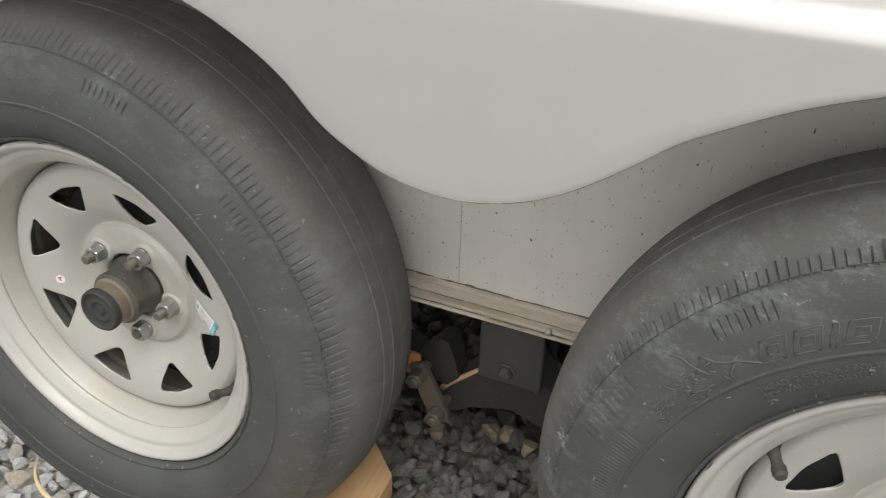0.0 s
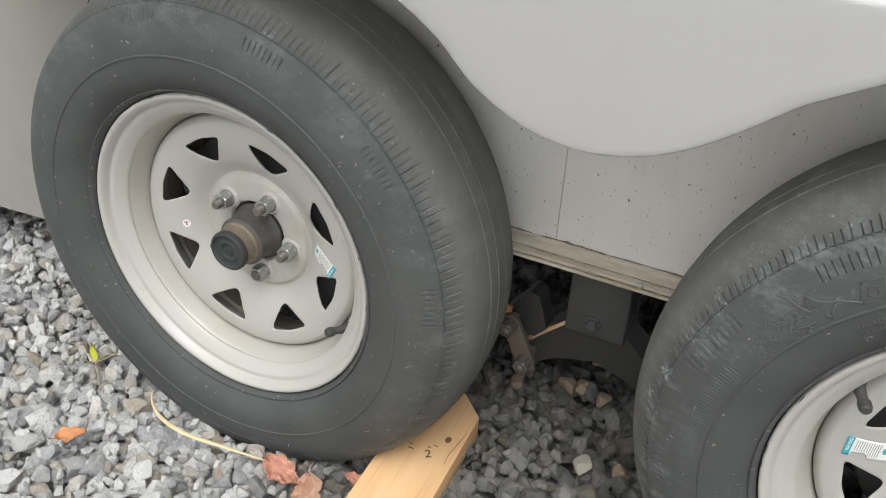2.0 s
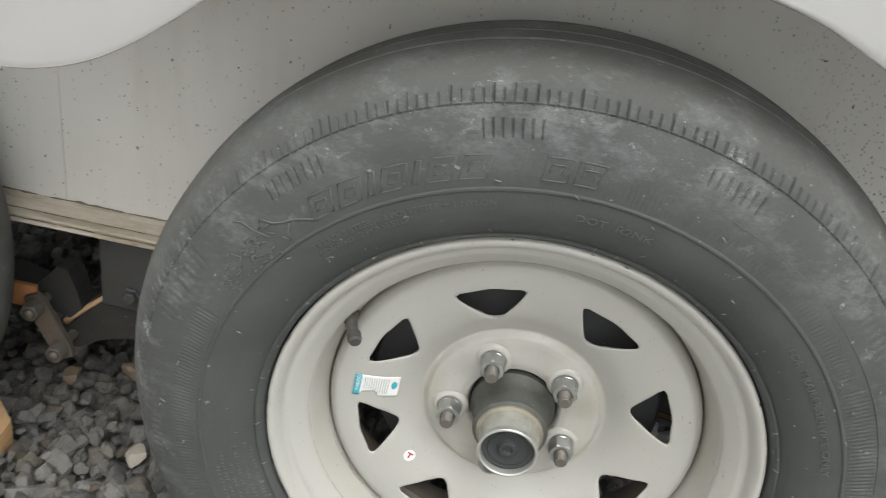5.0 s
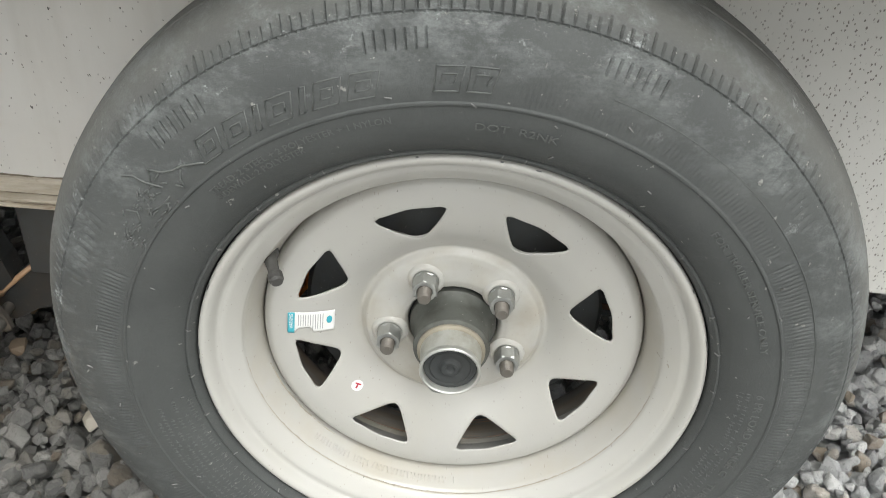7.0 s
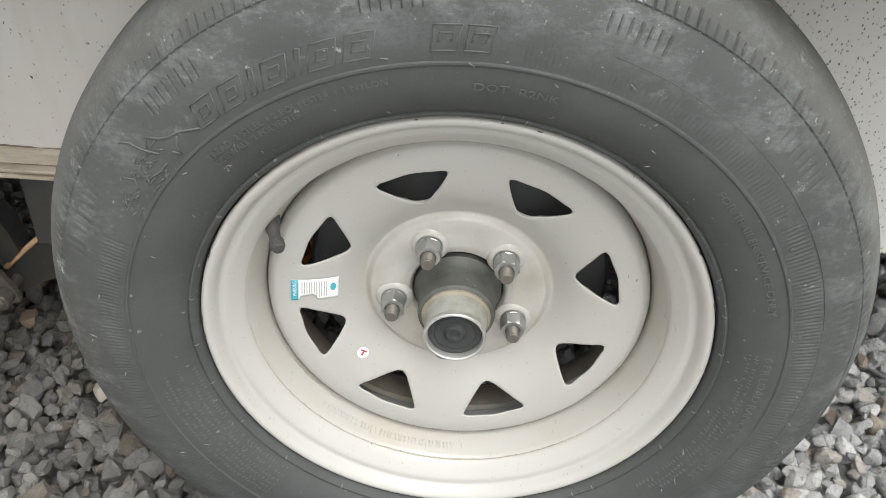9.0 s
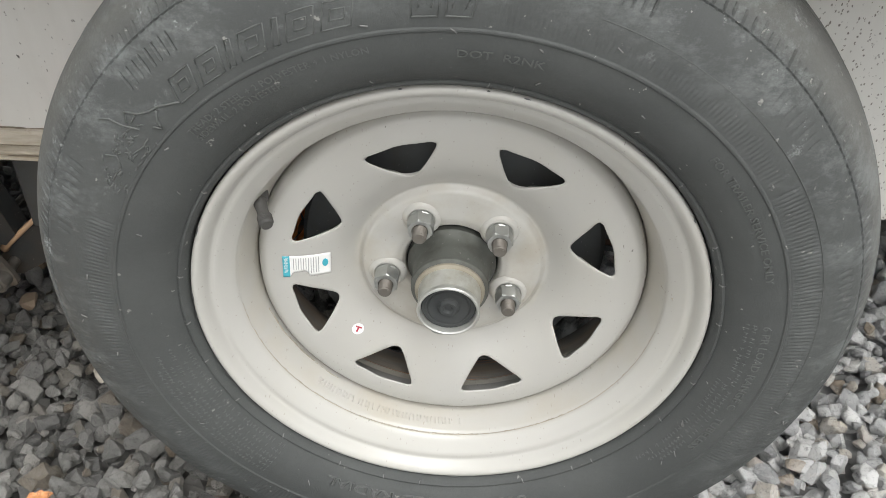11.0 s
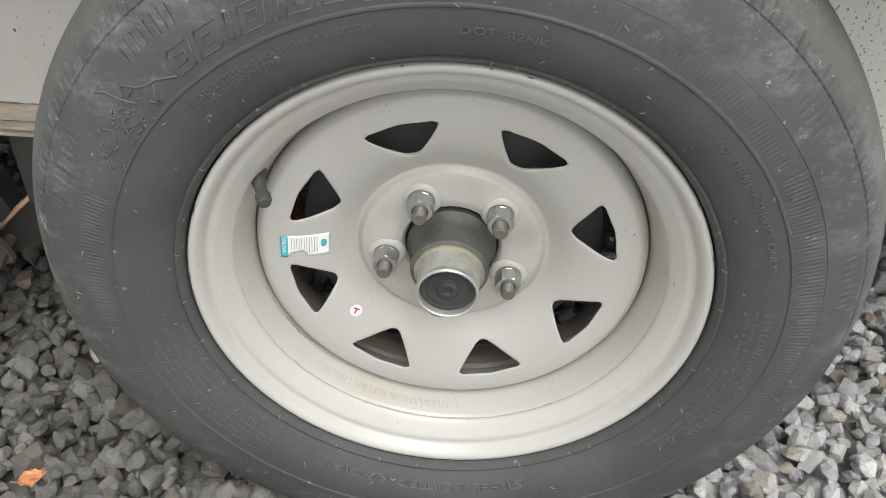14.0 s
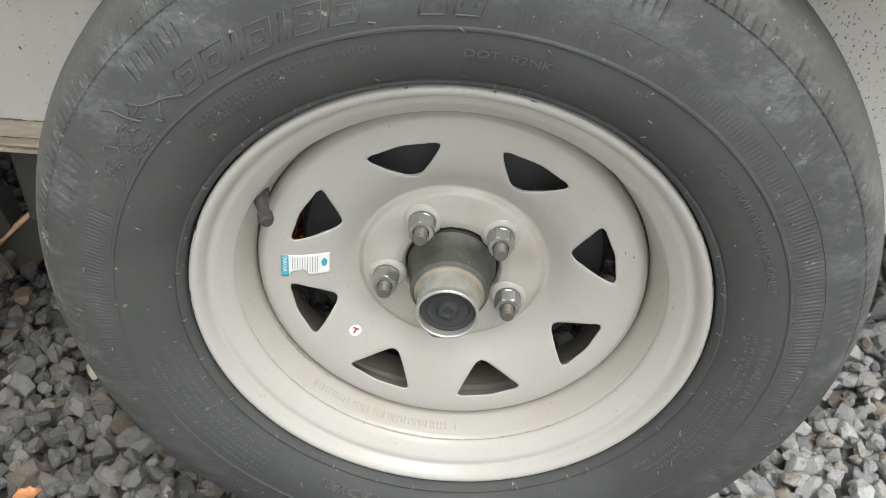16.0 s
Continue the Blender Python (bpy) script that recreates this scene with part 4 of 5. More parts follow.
def round_sticker(wheel, angle, tilt):
    c = Vector((0.1095 * math.cos(radians(angle)), disc_y(0.1095), 0.1095 * math.sin(radians(angle))))
    slope = math.atan2(disc_y(0.116) - disc_y(0.103), 0.013)
    way = Vector((math.cos(radians(angle)), 0, math.sin(radians(angle))))
    side = Vector((-way.z, 0, way.x))
    out = Vector((way.x * math.cos(slope), math.sin(slope), way.z * math.cos(slope)))

    def flat(name, pts, mat, lift):
        bm = bmesh.new()
        vs = [bm.verts.new(c + out * u + side * v + Vector((0, -lift, 0))) for u, v in pts]
        bm.faces.new(vs)
        bmesh.ops.triangulate(bm, faces=bm.faces)
        return part(name, bm, mat, wheel, smooth=False)

    tagged(flat("round_sticker", [(0.0057 * math.cos(a), 0.0057 * math.sin(a)) for a in np.linspace(0, 2 * math.pi, 28, endpoint=False)], WHITE_VINYL, 0.0007), "small round white sticker marked T")
    t = radians(tilt - angle)
    tee = [(-0.003, 0.0028), (0.003, 0.0028), (0.003, 0.0012), (0.0009, 0.0012), (0.0009, -0.003), (-0.0009, -0.003), (-0.0009, 0.0012), (-0.003, 0.0012)]
    # the letter's own axes, turned on the disc
    rot = [(x * math.cos(t) - z * math.sin(t), x * math.sin(t) + z * math.cos(t)) for x, z in tee]
    flat("letter_t", rot, RED_INK, 0.0009)


def build_wheel(hub, turn, nut_turn, valve, label, sticker, sticker_tilt, seed, detail, label_words):
    wheel = new("wheel")
    wheel.parent = trailer
    wheel.location = hub
    tagged(wheel, label_words)
    me = tyre_mesh(seed, *detail)
    tyre = new("tyre", me)
    tyre.parent = wheel
    sharp(tyre, 32)
    tagged(tyre, "dusty black trailer tyre with scuffed shoulder")
    sharp(part("rim", lathe(RIM, 192, True), RIM_PAINT, wheel, "grey beige painted steel rim"), 40)
    part("inner_barrel", lathe(INNER_BARREL, 96, True), BARREL_DIRT, wheel, "dirty brown inner rim barrel")
    rng = np.random.default_rng(seed + 40)
    bm = bmesh.new()
    turns = [radians(a) for a in np.arange(186, 352, 1.0).tolist()]
    tube(bm, [(0.1791 * math.cos(a), -0.0303, 0.1791 * math.sin(a)) for a in turns], [float(np.clip(0.0005 * rng.lognormal(0, 0.5), 0.0002, 0.0012)) for _ in turns], 5)
    part("dirt_line", bm, RIM_DIRT, wheel, "thin line of dirt in the rim crease")
    for _ in range(16):
        a0, wide = rng.uniform(0, 360), rng.uniform(0.6, 3.4)
        bm = bmesh.new()
        turns = [radians(a) for a in np.linspace(a0, a0 + wide, 7).tolist()]
        tube(bm, [((0.2098 + 0.0004 * math.sin(5 * a0 + 40 * a)) * math.cos(a), -0.0566, (0.2098 + 0.0004 * math.sin(5 * a0 + 40 * a)) * math.sin(a)) for a in turns], [0.0002, 0.0004, 0.0005, 0.0006, 0.0005, 0.0004, 0.0002], 5)
        part("paint_chip", bm, BLACK_STEEL, wheel)
    if seed == 1:
        bm = bmesh.new()
        for a in np.arange(226, 275, 1.15).tolist():
            if rng.random() < 0.8:
                p = [(rr * math.cos(radians(a + d)), yy, rr * math.sin(radians(a + d))) for rr, yy, d in ((0.1727, -0.0152, 0.0), (0.1752, -0.0210, rng.uniform(-0.5, 0.5)))]
                tube(bm, p, 0.00032, 5)
        for a0, a1, r0, y0, size in ((196, 222, 0.1700, -0.0055, 0.0011), (222, 232, 0.1703, -0.0062, 0.0006), (255, 276, 0.1792, -0.0300, 0.0010)):
            stain = bmesh.new()
            turns = [radians(a) for a in np.arange(a0, a1, 0.8).tolist()]
            tube(stain, [(r0 * math.cos(a), y0 + 0.0004 * math.sin(31 * a), r0 * math.sin(a)) for a in turns], [size * rng.uniform(0.15, 1.0) for _ in turns], 5)
            part("dirt_streak", stain, RIM_DIRT, wheel, "brown dirt streak in the rim well")
        scratch = bmesh.new()
        tube(scratch, [(rr * math.cos(radians(a)), yy, rr * math.sin(radians(a))) for rr, yy, a in ((0.1760, -0.0228, 5.6), (0.1796, -0.0306, 5.0), (0.1830, -0.0374, 5.2), (0.1838, -0.0380, 4.4))], [0.0003, 0.0005, 0.0005, 0.0003], 5)
        part("paint_scratch", scratch, RIM_DIRT, wheel, "short dark scratch in the rim paint")
        tagged(part("embossed_mark", bm, RIM_PAINT, wheel, "faint embossed row of unreadable marks"), kind="stuff")
    disc = part("wheel_disc", wheel_disc(turn, nut_turn), RIM_PAINT, wheel, "grey beige steel disc with eight three-cornered holes")
    thick = disc.modifiers.new("sheet", "SOLIDIFY")
    thick.thickness, thick.offset = 0.0038, -1.0
    # hub barrel, zinc cap and rubber plug
    sharp(part("hub_barrel", lathe([(0.0388, 0.060), (0.0388, 0.012), (0.0345, 0.006), (0.0330, 0.000), (0.0328, -0.0150), (0.0325, -0.0160), (0.0334, -0.0168), (0.0335, -0.0190), (0.0330, -0.0206), (0.0316, -0.0214), (0.0270, -0.0228)], 72), HUB_IRON if seed == 1 else CAP_BLACK, wheel, "dark greasy iron hub"), 30)
    if seed == 1:
        sharp(part("cap_flange", lathe([(0.0285, -0.0205), (0.0298, -0.0222), (0.0296, -0.0240), (0.0284, -0.0250), (0.0266, -0.0256)], 72), CAP_DUST, wheel, "thin brown dusty flange of the cap"), 30)
        sharp(part("dust_cap", lathe([(0.0266, -0.0256), (0.0264, -0.0300), (0.0257, -0.0440)], 72), ZINC, wheel, "dull stained zinc dust cap"), 30)
        sharp(part("cap_lip", lathe([(0.0257, -0.0440), (0.0262, -0.0462), (0.0262, -0.0488), (0.0256, -0.0498), (0.0246, -0.0500), (0.0236, -0.0492), (0.0230, -0.0470), (0.0228, -0.0430)], 72), BRIGHT_ZINC, wheel, "bright rolled lip of the cap"), 30)
        plug = [(0.0232, -0.0425), (0.0222, -0.0446), (0.0194, -0.0446), (0.0184, -0.0436), (0.0176, -0.0436), (0.0168, -0.0446), (0.0125, -0.0440), (0.0100, -0.0428), (0.0088, -0.0432), (0.0082, -0.0452), (0.0070, -0.0466), (0.0046, -0.0464), (0.0030, -0.0446), (0.0, -0.0444)]
    else:
        sharp(part("dust_cap", lathe([(0.0285, -0.0205), (0.0295, -0.0225), (0.0290, -0.0245), (0.0268, -0.0262), (0.0260, -0.0300), (0.0252, -0.0420)], 72), CAP_TAN, wheel, "brown stained dust cap"), 30)
        plug = [(0.0250, -0.0390), (0.0264, -0.0400), (0.0270, -0.0430), (0.0266, -0.0478), (0.0248, -0.0500), (0.0226, -0.0496), (0.0212, -0.0474), (0.0176, -0.0466), (0.0150, -0.0470), (0.0128, -0.0482), (0.0104, -0.0474), (0.0090, -0.0455), (0.0070, -0.0452), (0.0052, -0.0468), (0.0, -0.0470)]
    sharp(part("rubber_plug", lathe(plug, 56), BLACK_RUBBER, wheel, "black ringed rubber plug"), 30)
    for k in range(5):
        a = radians(nut_turn + 72 * k)
        spot = (0.05715 * math.cos(a), 0.0, 0.05715 * math.sin(a))
        nut = sharp(part("lug_nut", hex_nut(), CHROME, wheel, "plated hexagonal lug nut"), 25)
        nut.location = spot
        nut.rotation_euler = (0, radians(13 * k + seed * 7), 0)
        rows = [(0.0062, 0.010)]
        for j in range(9):
            rows += [(0.0061, -0.0070 - 0.0012 * j), (0.0056, -0.0076 - 0.0012 * j)]
        rows += [(0.0056, -0.0180), (0.0048, -0.0188), (0.0, -0.0188)]
        if math.sin(a) < -0.9:
            rows = rows[:9] + [(0.0, -0.0100)]
        s = sharp(part("stud", lathe(rows, 20), STUD, wheel, "dull brownish threaded stud"), 25)
        s.location = spot
        pad = part("nut_seat", lathe([(0.0170, 0.0105), (0.0150, 0.0078), (0.0128, 0.0066), (0.0112, 0.0070), (0.0105, 0.0110)], 28), RIM_PAINT, wheel)
        pad.location = spot
    # valve stem
    va = radians(valve)
    rad = Vector((math.cos(va), 0, math.sin(va)))
    axis = (Vector((0, -0.90, 0)) - rad * 0.45).normalized()
    p0 = rad * 0.1765 + Vector((0, -0.0190, 0))
    bm = bmesh.new()
    tube(bm, [p0 + axis * d for d in (-0.004, 0.0, 0.003, 0.0035, 0.012, 0.0125, 0.0205, 0.0207, 0.029, 0.031)], [0.0088, 0.0085, 0.0072, 0.0058, 0.0050, 0.0047, 0.0047, 0.0056, 0.0054, 0.0046], 20)
    for k in range(5):
        tube(bm, [p0 + axis * (0.0215 + 0.0015 * k + d) for d in (0.0, 0.0004, 0.0008)], [0.0054, 0.0061, 0.0054], 20)
    sharp(part("valve_stem", bm, DUSTY_RUBBER, wheel, "black rubber valve stem with cap"), 40)
    warning_label(wheel, *label)
    round_sticker(wheel, sticker, sticker_tilt)
    # brake drum and axle end behind the disc
    sharp(part("brake_drum", lathe([(0.036, 0.022), (0.075, 0.024), (0.1320, 0.034), (0.1360, 0.040), (0.1360, 0.095), (0.1460, 0.097), (0.1460, 0.108), (0.03, 0.112)], 72), BLACK_STEEL, wheel, "black brake drum"), 30)
    return wheel, tyre


def raised_outline(wheel, loops, radius=0.0006):
    bm = bmesh.new()
    for rows in loops:
        arc_line(bm, rows, radius)
    return part("raised_outline", bm, LETTER, wheel, "plain raised outline moulded in the sidewall")


def raised_marks(wheel, rng_seed, shift, plain=False):
    """Plain raised outlines where the maker's marks stand, and the moulding hairs."""
    rng = np.random.default_rng(rng_seed)
    if not plain:
        a = 131.5 + shift
        for width in (4.6, 4.6, 1.7, 4.6, 1.7, 4.6, 4.8):
            lean = 1.4
            loops = [[(0.2695, a), (0.2860, a - lean), (0.2860, a - lean - width + 0.9), (0.2695, a - width + 0.7), (0.2695, a)]]
            if width > 2:
                loops.append([(0.2745, a - 1.5), (0.2808, a - 2.0), (0.2808, a - width + 0.9), (0.2745, a - width + 1.3), (0.2745, a - 1.5)])
            raised_outline(wheel, loops, 0.00055)
            a -= width + 0.35
        for a in (95.6 + shift, 91.2 + shift):
            raised_outline(wheel, [[(0.2700, a), (0.2865, a - 0.5), (0.2865, a - 4.2), (0.2700, a - 3.4), (0.2700, a)],
                                   [(0.2755, a - 1.0), (0.2815, a - 1.2), (0.2815, a - 3.2), (0.2755, a - 2.7)]], 0.00055)
        for line, thick in (([(0.2708, 131.3), (0.2782, 134.3), (0.2803, 136.0), (0.2841, 137.4), (0.2918, 138.7), (0.2859, 139.9)], 0.0008), ([(0.2772, 135.0), (0.2725, 136.2), (0.2662, 136.8), (0.2720, 137.5)], 0.0008),
                            ([(0.3024, 142.5), (0.2973, 141.3), (0.2874, 140.6), (0.2772, 139.3)], 0.0007), ([(0.2872, 146.5), (0.2803, 145.6), (0.2747, 146.7), (0.2753, 150.0)], 0.0006), ([(0.2719, 143.7), (0.2689, 141.6), (0.2695, 139.8)], 0.0006)):
            raised_outline(wheel, [[(r, t + shift) for r, t in line]], thick)
        bm = bmesh.new()
        for _ in range(60):
            r, a = rng.uniform(0.264, 0.287), rng.uniform(139, 151) + shift
            arc_line(bm, [(r, a), (r + rng.uniform(-0.003, 0.003), a + rng.uniform(-1.2, 1.2))], 0.0006)
        tagged(part("moulded_texture", bm, LETTER, wheel, "patch of tiny raised texture"), kind="stuff")
    bm = bmesh.new()
    for _ in range(46):
        r, a = rng.uniform(0.222, 0.300), rng.uniform(0, 360)
        tip = (r + rng.uniform(-0.0045, 0.0045), a + rng.uniform(-0.9, 0.9))
        p, q = arc_points([(r, a)], 0.0003)[0], arc_points([tip], 0.0022)[0]
        tube(bm, [p, q], [0.0006, 0.0004], 5)
    for k in range(24):
        a = k * 15.0 + rng.uniform(-6, 6)
        arc_line(bm, [(0.2145, a), (0.2185, a + rng.uniform(-0.6, 0.6))], 0.0006)
    tagged(part("moulding_hairs", bm, HAIR, wheel, "small pale rubber moulding hairs"), kind="stuff")
    bm = bmesh.new()
    arc_line(bm, [(0.2855, 72.0 + shift), (0.2862, 30 + shift), (0.2845, -12.0 + shift)], 0.0003)
    part("raised_rib", bm, LETTER, wheel)


def print_bars(wheel, rows):
    """Rows of small raised bars for print too fine to read: (radius, from, to)."""
    rng = np.random.default_rng(3)
    bm = bmesh.new()
    for r, a0, a1 in rows:
        a = a0
        while a > a1:
            w = rng.uniform(0.5, 1.0)
            arc_line(bm, [(r - 0.0014, a), (r + 0.0014, a - 0.1)], 0.0004)
            if rng.random() < 0.6:
                arc_line(bm, [(r + rng.choice([-0.0014, 0.0, 0.0014]), a), (r, a - w * 0.7)], 0.0004)
            a -= w + (1.2 if rng.random() < 0.15 else 0.25)
    tagged(part("fine_print", bm, LETTER, wheel, "rows of tiny raised marks"), kind="stuff")


TICKS = [(131.0, 4.6), (100.3, 4.0), (70.7, 4.0), (42.5, 4.5), (157.5, 6.5), (190, 5), (220, 5), (250, 5), (280, 5), (310, 5), (340, 5), (12, 5)]
RIBS = [(36, 84, 0.2635, 0.2760), (-30, 34, 0.2655, 0.2840), (158, 200, 0.2640, 0.2860), (205, 262, 0.2640, 0.2800)]
wheel_rear, tyre_rear = build_wheel(HUB_B, 2.98 + 15, 45.57, 151.0, ((-0.1245, 0.0078), 177.0, -1), -140.1, -28, 1, (TICKS, RIBS, 0.0024, [5, 5, 6], True, 0.0110), "rear tandem wheel sunk a little into gravel")
raised_marks(wheel_rear, 5, 0)
arc_text("FOR TRAILER SERVICE ONLY", 0.2455, 45.6, 16.6, 0.0056, wheel_rear)
arc_text("DOT  R2NK", 0.2425, 89.5, 76.5, 0.0056, wheel_rear)
arc_text("TREAD: 2 STEEL + 2 POLYESTER + 1 NYLON", 0.2488, 134.6, 102.2, 0.0048, wheel_rear)
arc_text("SIDEWALL: 2 POLYESTER", 0.2420, 134.4, 116.8, 0.0048, wheel_rear)
arc_text("6 PR LOAD RANGE C", 0.2455, 6.5, -15.9, 0.0062, wheel_rear)
arc_text("TUBELESS", 0.2445, -18.7, -29.2, 0.0062, wheel_rear)
arc_text("STEEL-BELTED RADIAL", 0.2275, -69.6, -118.7, 0.0070, wheel_rear, outline=True)
print_bars(wheel_rear, [(0.2395, 6.5, -36), (0.2345, 6.5, -38), (0.2290, -10, -40)] + [(0.2230 + 0.0055 * k, 228.0, 189.0 + 4 * (k % 2)) for k in range(6)])
wheel_front, tyre_front = build_wheel(HUB_A, 10.92 + 15, 62.77, -26.5, ((0.1168, 0.0010), -30.0, 1), -172.3, 10, 2, ([(72, 5), (104, 5), (40, 5), (8, 5), (-24, 5), (136, 5)], [], 0.0012, [6, 6, 7], False), "front tandem wheel standing beside a wooden chock plank")
raised_marks(wheel_front, 6, 205, True)

# ---- suspension ----


def build_suspension():
    hanger = part("spring_hanger", box(bmesh.new(), (-0.487, 0.190, 0.178), (-0.405, 0.196, 0.345), 0.003), BLACK_STEEL, trailer, "black steel spring hanger plate")
    part("spring_hanger", box(bmesh.new(), (-0.487, 0.252, 0.178), (-0.405, 0.258, 0.345), 0.003), BLACK_STEEL, trailer)
    for x, y, z in ((-0.449, 0.186, 0.200),):
        b = part("hanger_bolt", lathe([(0.012, 0.006), (0.012, 0.002), (0.0095, 0.001), (0.0088, -0.004), (0.007, -0.0055), (0.0, -0.006)], 6), BLACK_STEEL, hanger, smooth=False)
        b.location = (x, y, z)
    # equaliser: a dark rocker hung on the hanger bolt
    bm = bmesh.new()
    half = [(0.0, 0.228), (-0.018, 0.222), (-0.040, 0.187), (-0.086, 0.140), (-0.100, 0.128), (-0.106, 0.112), (-0.098, 0.098), (-0.082, 0.098), (-0.050, 0.118), (0.0, 0.132)]
    out = [(-0.443 + x, z) for x, z in half] + [(-0.443 - x, z) for x, z in half[-2:0:-1]]
    a = [bm.verts.new((x, 0.199, z)) for x, z in out]
    b = [bm.verts.new((x, 0.246, z)) for x, z in out]
    bm.faces.new(a)
    bm.faces.new(b)
    for k in range(len(out)):
        j = (k + 1) % len(out)
        bm.faces.new((a[k], a[j], b[j], b[k]))
    rocker = part("equaliser", bm, DARK_STEEL, trailer, "black steel equaliser", smooth=False)
    # a pale tan strip along the equaliser's upper left edge
    bm = bmesh.new()
    tube(bm, [(-0.536, 0.1955, 0.138), (-0.528, 0.1955, 0.1465), (-0.484, 0.1955, 0.187)], [0.0052, 0.0040, 0.0030], 6)
    part("tan_strip", bm, TAN_STEEL, rocker, "pale tan strip along the upper edge")
    part("shackle_plate", box(bmesh.new(), (-0.592, 0.176, 0.162), (-0.560, 0.182, 0.194), 0.001), RUST_ORANGE, trailer, "orange painted plate")
    # the front spring's dark end casting behind the link
    bm = bmesh.new()
    out = [(-0.572, 0.180), (-0.556, 0.198), (-0.539, 0.219), (-0.527, 0.216), (-0.518, 0.192), (-0.512, 0.165), (-0.528, 0.148), (-0.556, 0.156)]
    a = [bm.verts.new((x, 0.190, z)) for x, z in out]
    b = [bm.verts.new((x, 0.220, z)) for x, z in out]
    bm.faces.new(a)
    bm.faces.new(b)
    for k in range(len(out)):
        j = (k + 1) % len(out)
        bm.faces.new((a[k], a[j], b[j], b[k]))
    part("spring_eye", bm, DARK_STEEL, trailer, "black steel spring eye bracket", smooth=False)
    # shackle link with two nuts
    top, low = Vector((-0.556, 0.168, 0.172)), Vector((-0.530, 0.174, 0.118))
    way = (low - top).normalized()
    side = Vector((way.z, 0, -way.x)) * 0.0135
    bm = bmesh.new()
    for y0, y1 in ((0.168, 0.175),):
        ring = [top - way * 0.015 + side * 0.7, top + side, low + side, low + way * 0.015 + side * 0.7, low + way * 0.015 - side * 0.7, low - side, top - side, top - way * 0.015 - side * 0.7]
        f = [bm.verts.new((p.x, y0, p.z)) for p in ring]
        k2 = [bm.verts.new((p.x, y1, p.z)) for p in ring]
        bm.faces.new(f)
        bm.faces.new(k2)
        for k in range(8):
            j = (k + 1) % 8
            bm.faces.new((f[k], f[j], k2[j], k2[k]))
    link_bar = part("shackle_link", bm, WORN_STEEL, trailer, "worn steel shackle link", smooth=False)
    for p in (top, low):
        n = part("shackle_nut", hex_nut(), STUD, link_bar, "dull steel nut")
        n.location = (p.x, 0.159, p.z)
        bm = lathe([(0.0, -0.020), (0.0055, -0.0195), (0.0064, -0.018), (0.0064, 0.08)], 16)
        s = part("shackle_bolt", bm, STUD, link_bar)
        s.location = (p.x, 0.168, p.z)
    # leaf springs and axles
    for x0, x1, xm in ((-0.35, 0.35, 0.0), (-1.20, -0.556, -0.8748)):
        for k in range(4):
            bm = bmesh.new()
            rows = []
            u0, u1 = x0 + (x1 - x0) * 0.10 * k, x1 - (x1 - x0) * 0.10 * k
            for u in np.linspace(0, 1, 20).tolist():
                x = u0 + (u1 - u0) * u
                z = 0.150 + 0.050 * (1 - (2 * (x - x0) / (x1 - x0) - 1) ** 2) - 0.0085 * k
                rows.append([bm.verts.new((x, yy, zz)) for yy, zz in ((0.205, z), (0.250, z), (0.250, z + 0.007), (0.205, z + 0.007))])
            for a, b in zip(rows, rows[1:]):
                for j in range(4):
                    bm.faces.new((a[j], b[j], b[(j + 1) % 4], a[(j + 1) % 4]))
            bm.faces.new(rows[0])
            bm.faces.new(rows[-1])
            part("spring_leaf", bm, RUST if k == 1 else BLACK_STEEL, trailer, smooth=False)
    for hub in (HUB_B, HUB_A):
        bm = lathe([(0.031, 0.10), (0.031, 1.6)], 32)
        ax = part("axle_tube", bm, BLACK_STEEL, trailer)
        ax.location = hub


build_suspension()


def wire(points):
    """A bright orange brake wire behind the rear wheel."""
    bm = bmesh.new()
    tube(bm, points, 0.0026, 8)
    part("brake_wire", bm, ORANGE_WIRE, trailer, "bright orange brake wire")


wire([(-0.172, 0.112, 0.235), (-0.162, 0.110, 0.250), (-0.157, 0.112, 0.266), (-0.160, 0.118, 0.290)])
wire([(-0.163, 0.112, 0.236), (-0.152, 0.111, 0.252), (-0.150, 0.113, 0.268), (-0.158, 0.119, 0.288)])


# ---- planks, leaves and grass ----
def build_plank(name, corner, way_deg, length, width, thick, tilt, label, cut=0.0):
    bm = box(bmesh.new(), (0, 0, 0), (width, length, thick), 0.0025)
    for v in bm.verts:
        if v.co.y > length * 0.5:
            v.co.y += cut * (width - v.co.x) / width
        v.co.z += 0.0008 * math.sin(v.co.y * 40)
    ob = sharp(mesh_object(name, bm, WOOD), 30)
    ob.matrix_world = Matrix.Translation(corner) @ Euler((radians(tilt), 0, radians(way_deg))).to_matrix().to_4x4()
    return tagged(ob, label, "plank")


plank = build_plank("plank", (-0.636, -0.370, 0.000), 3.8, 0.48, 0.100, 0.037, 0.0, "orange pine plank laid on gravel beside the front tyre", 0.105)


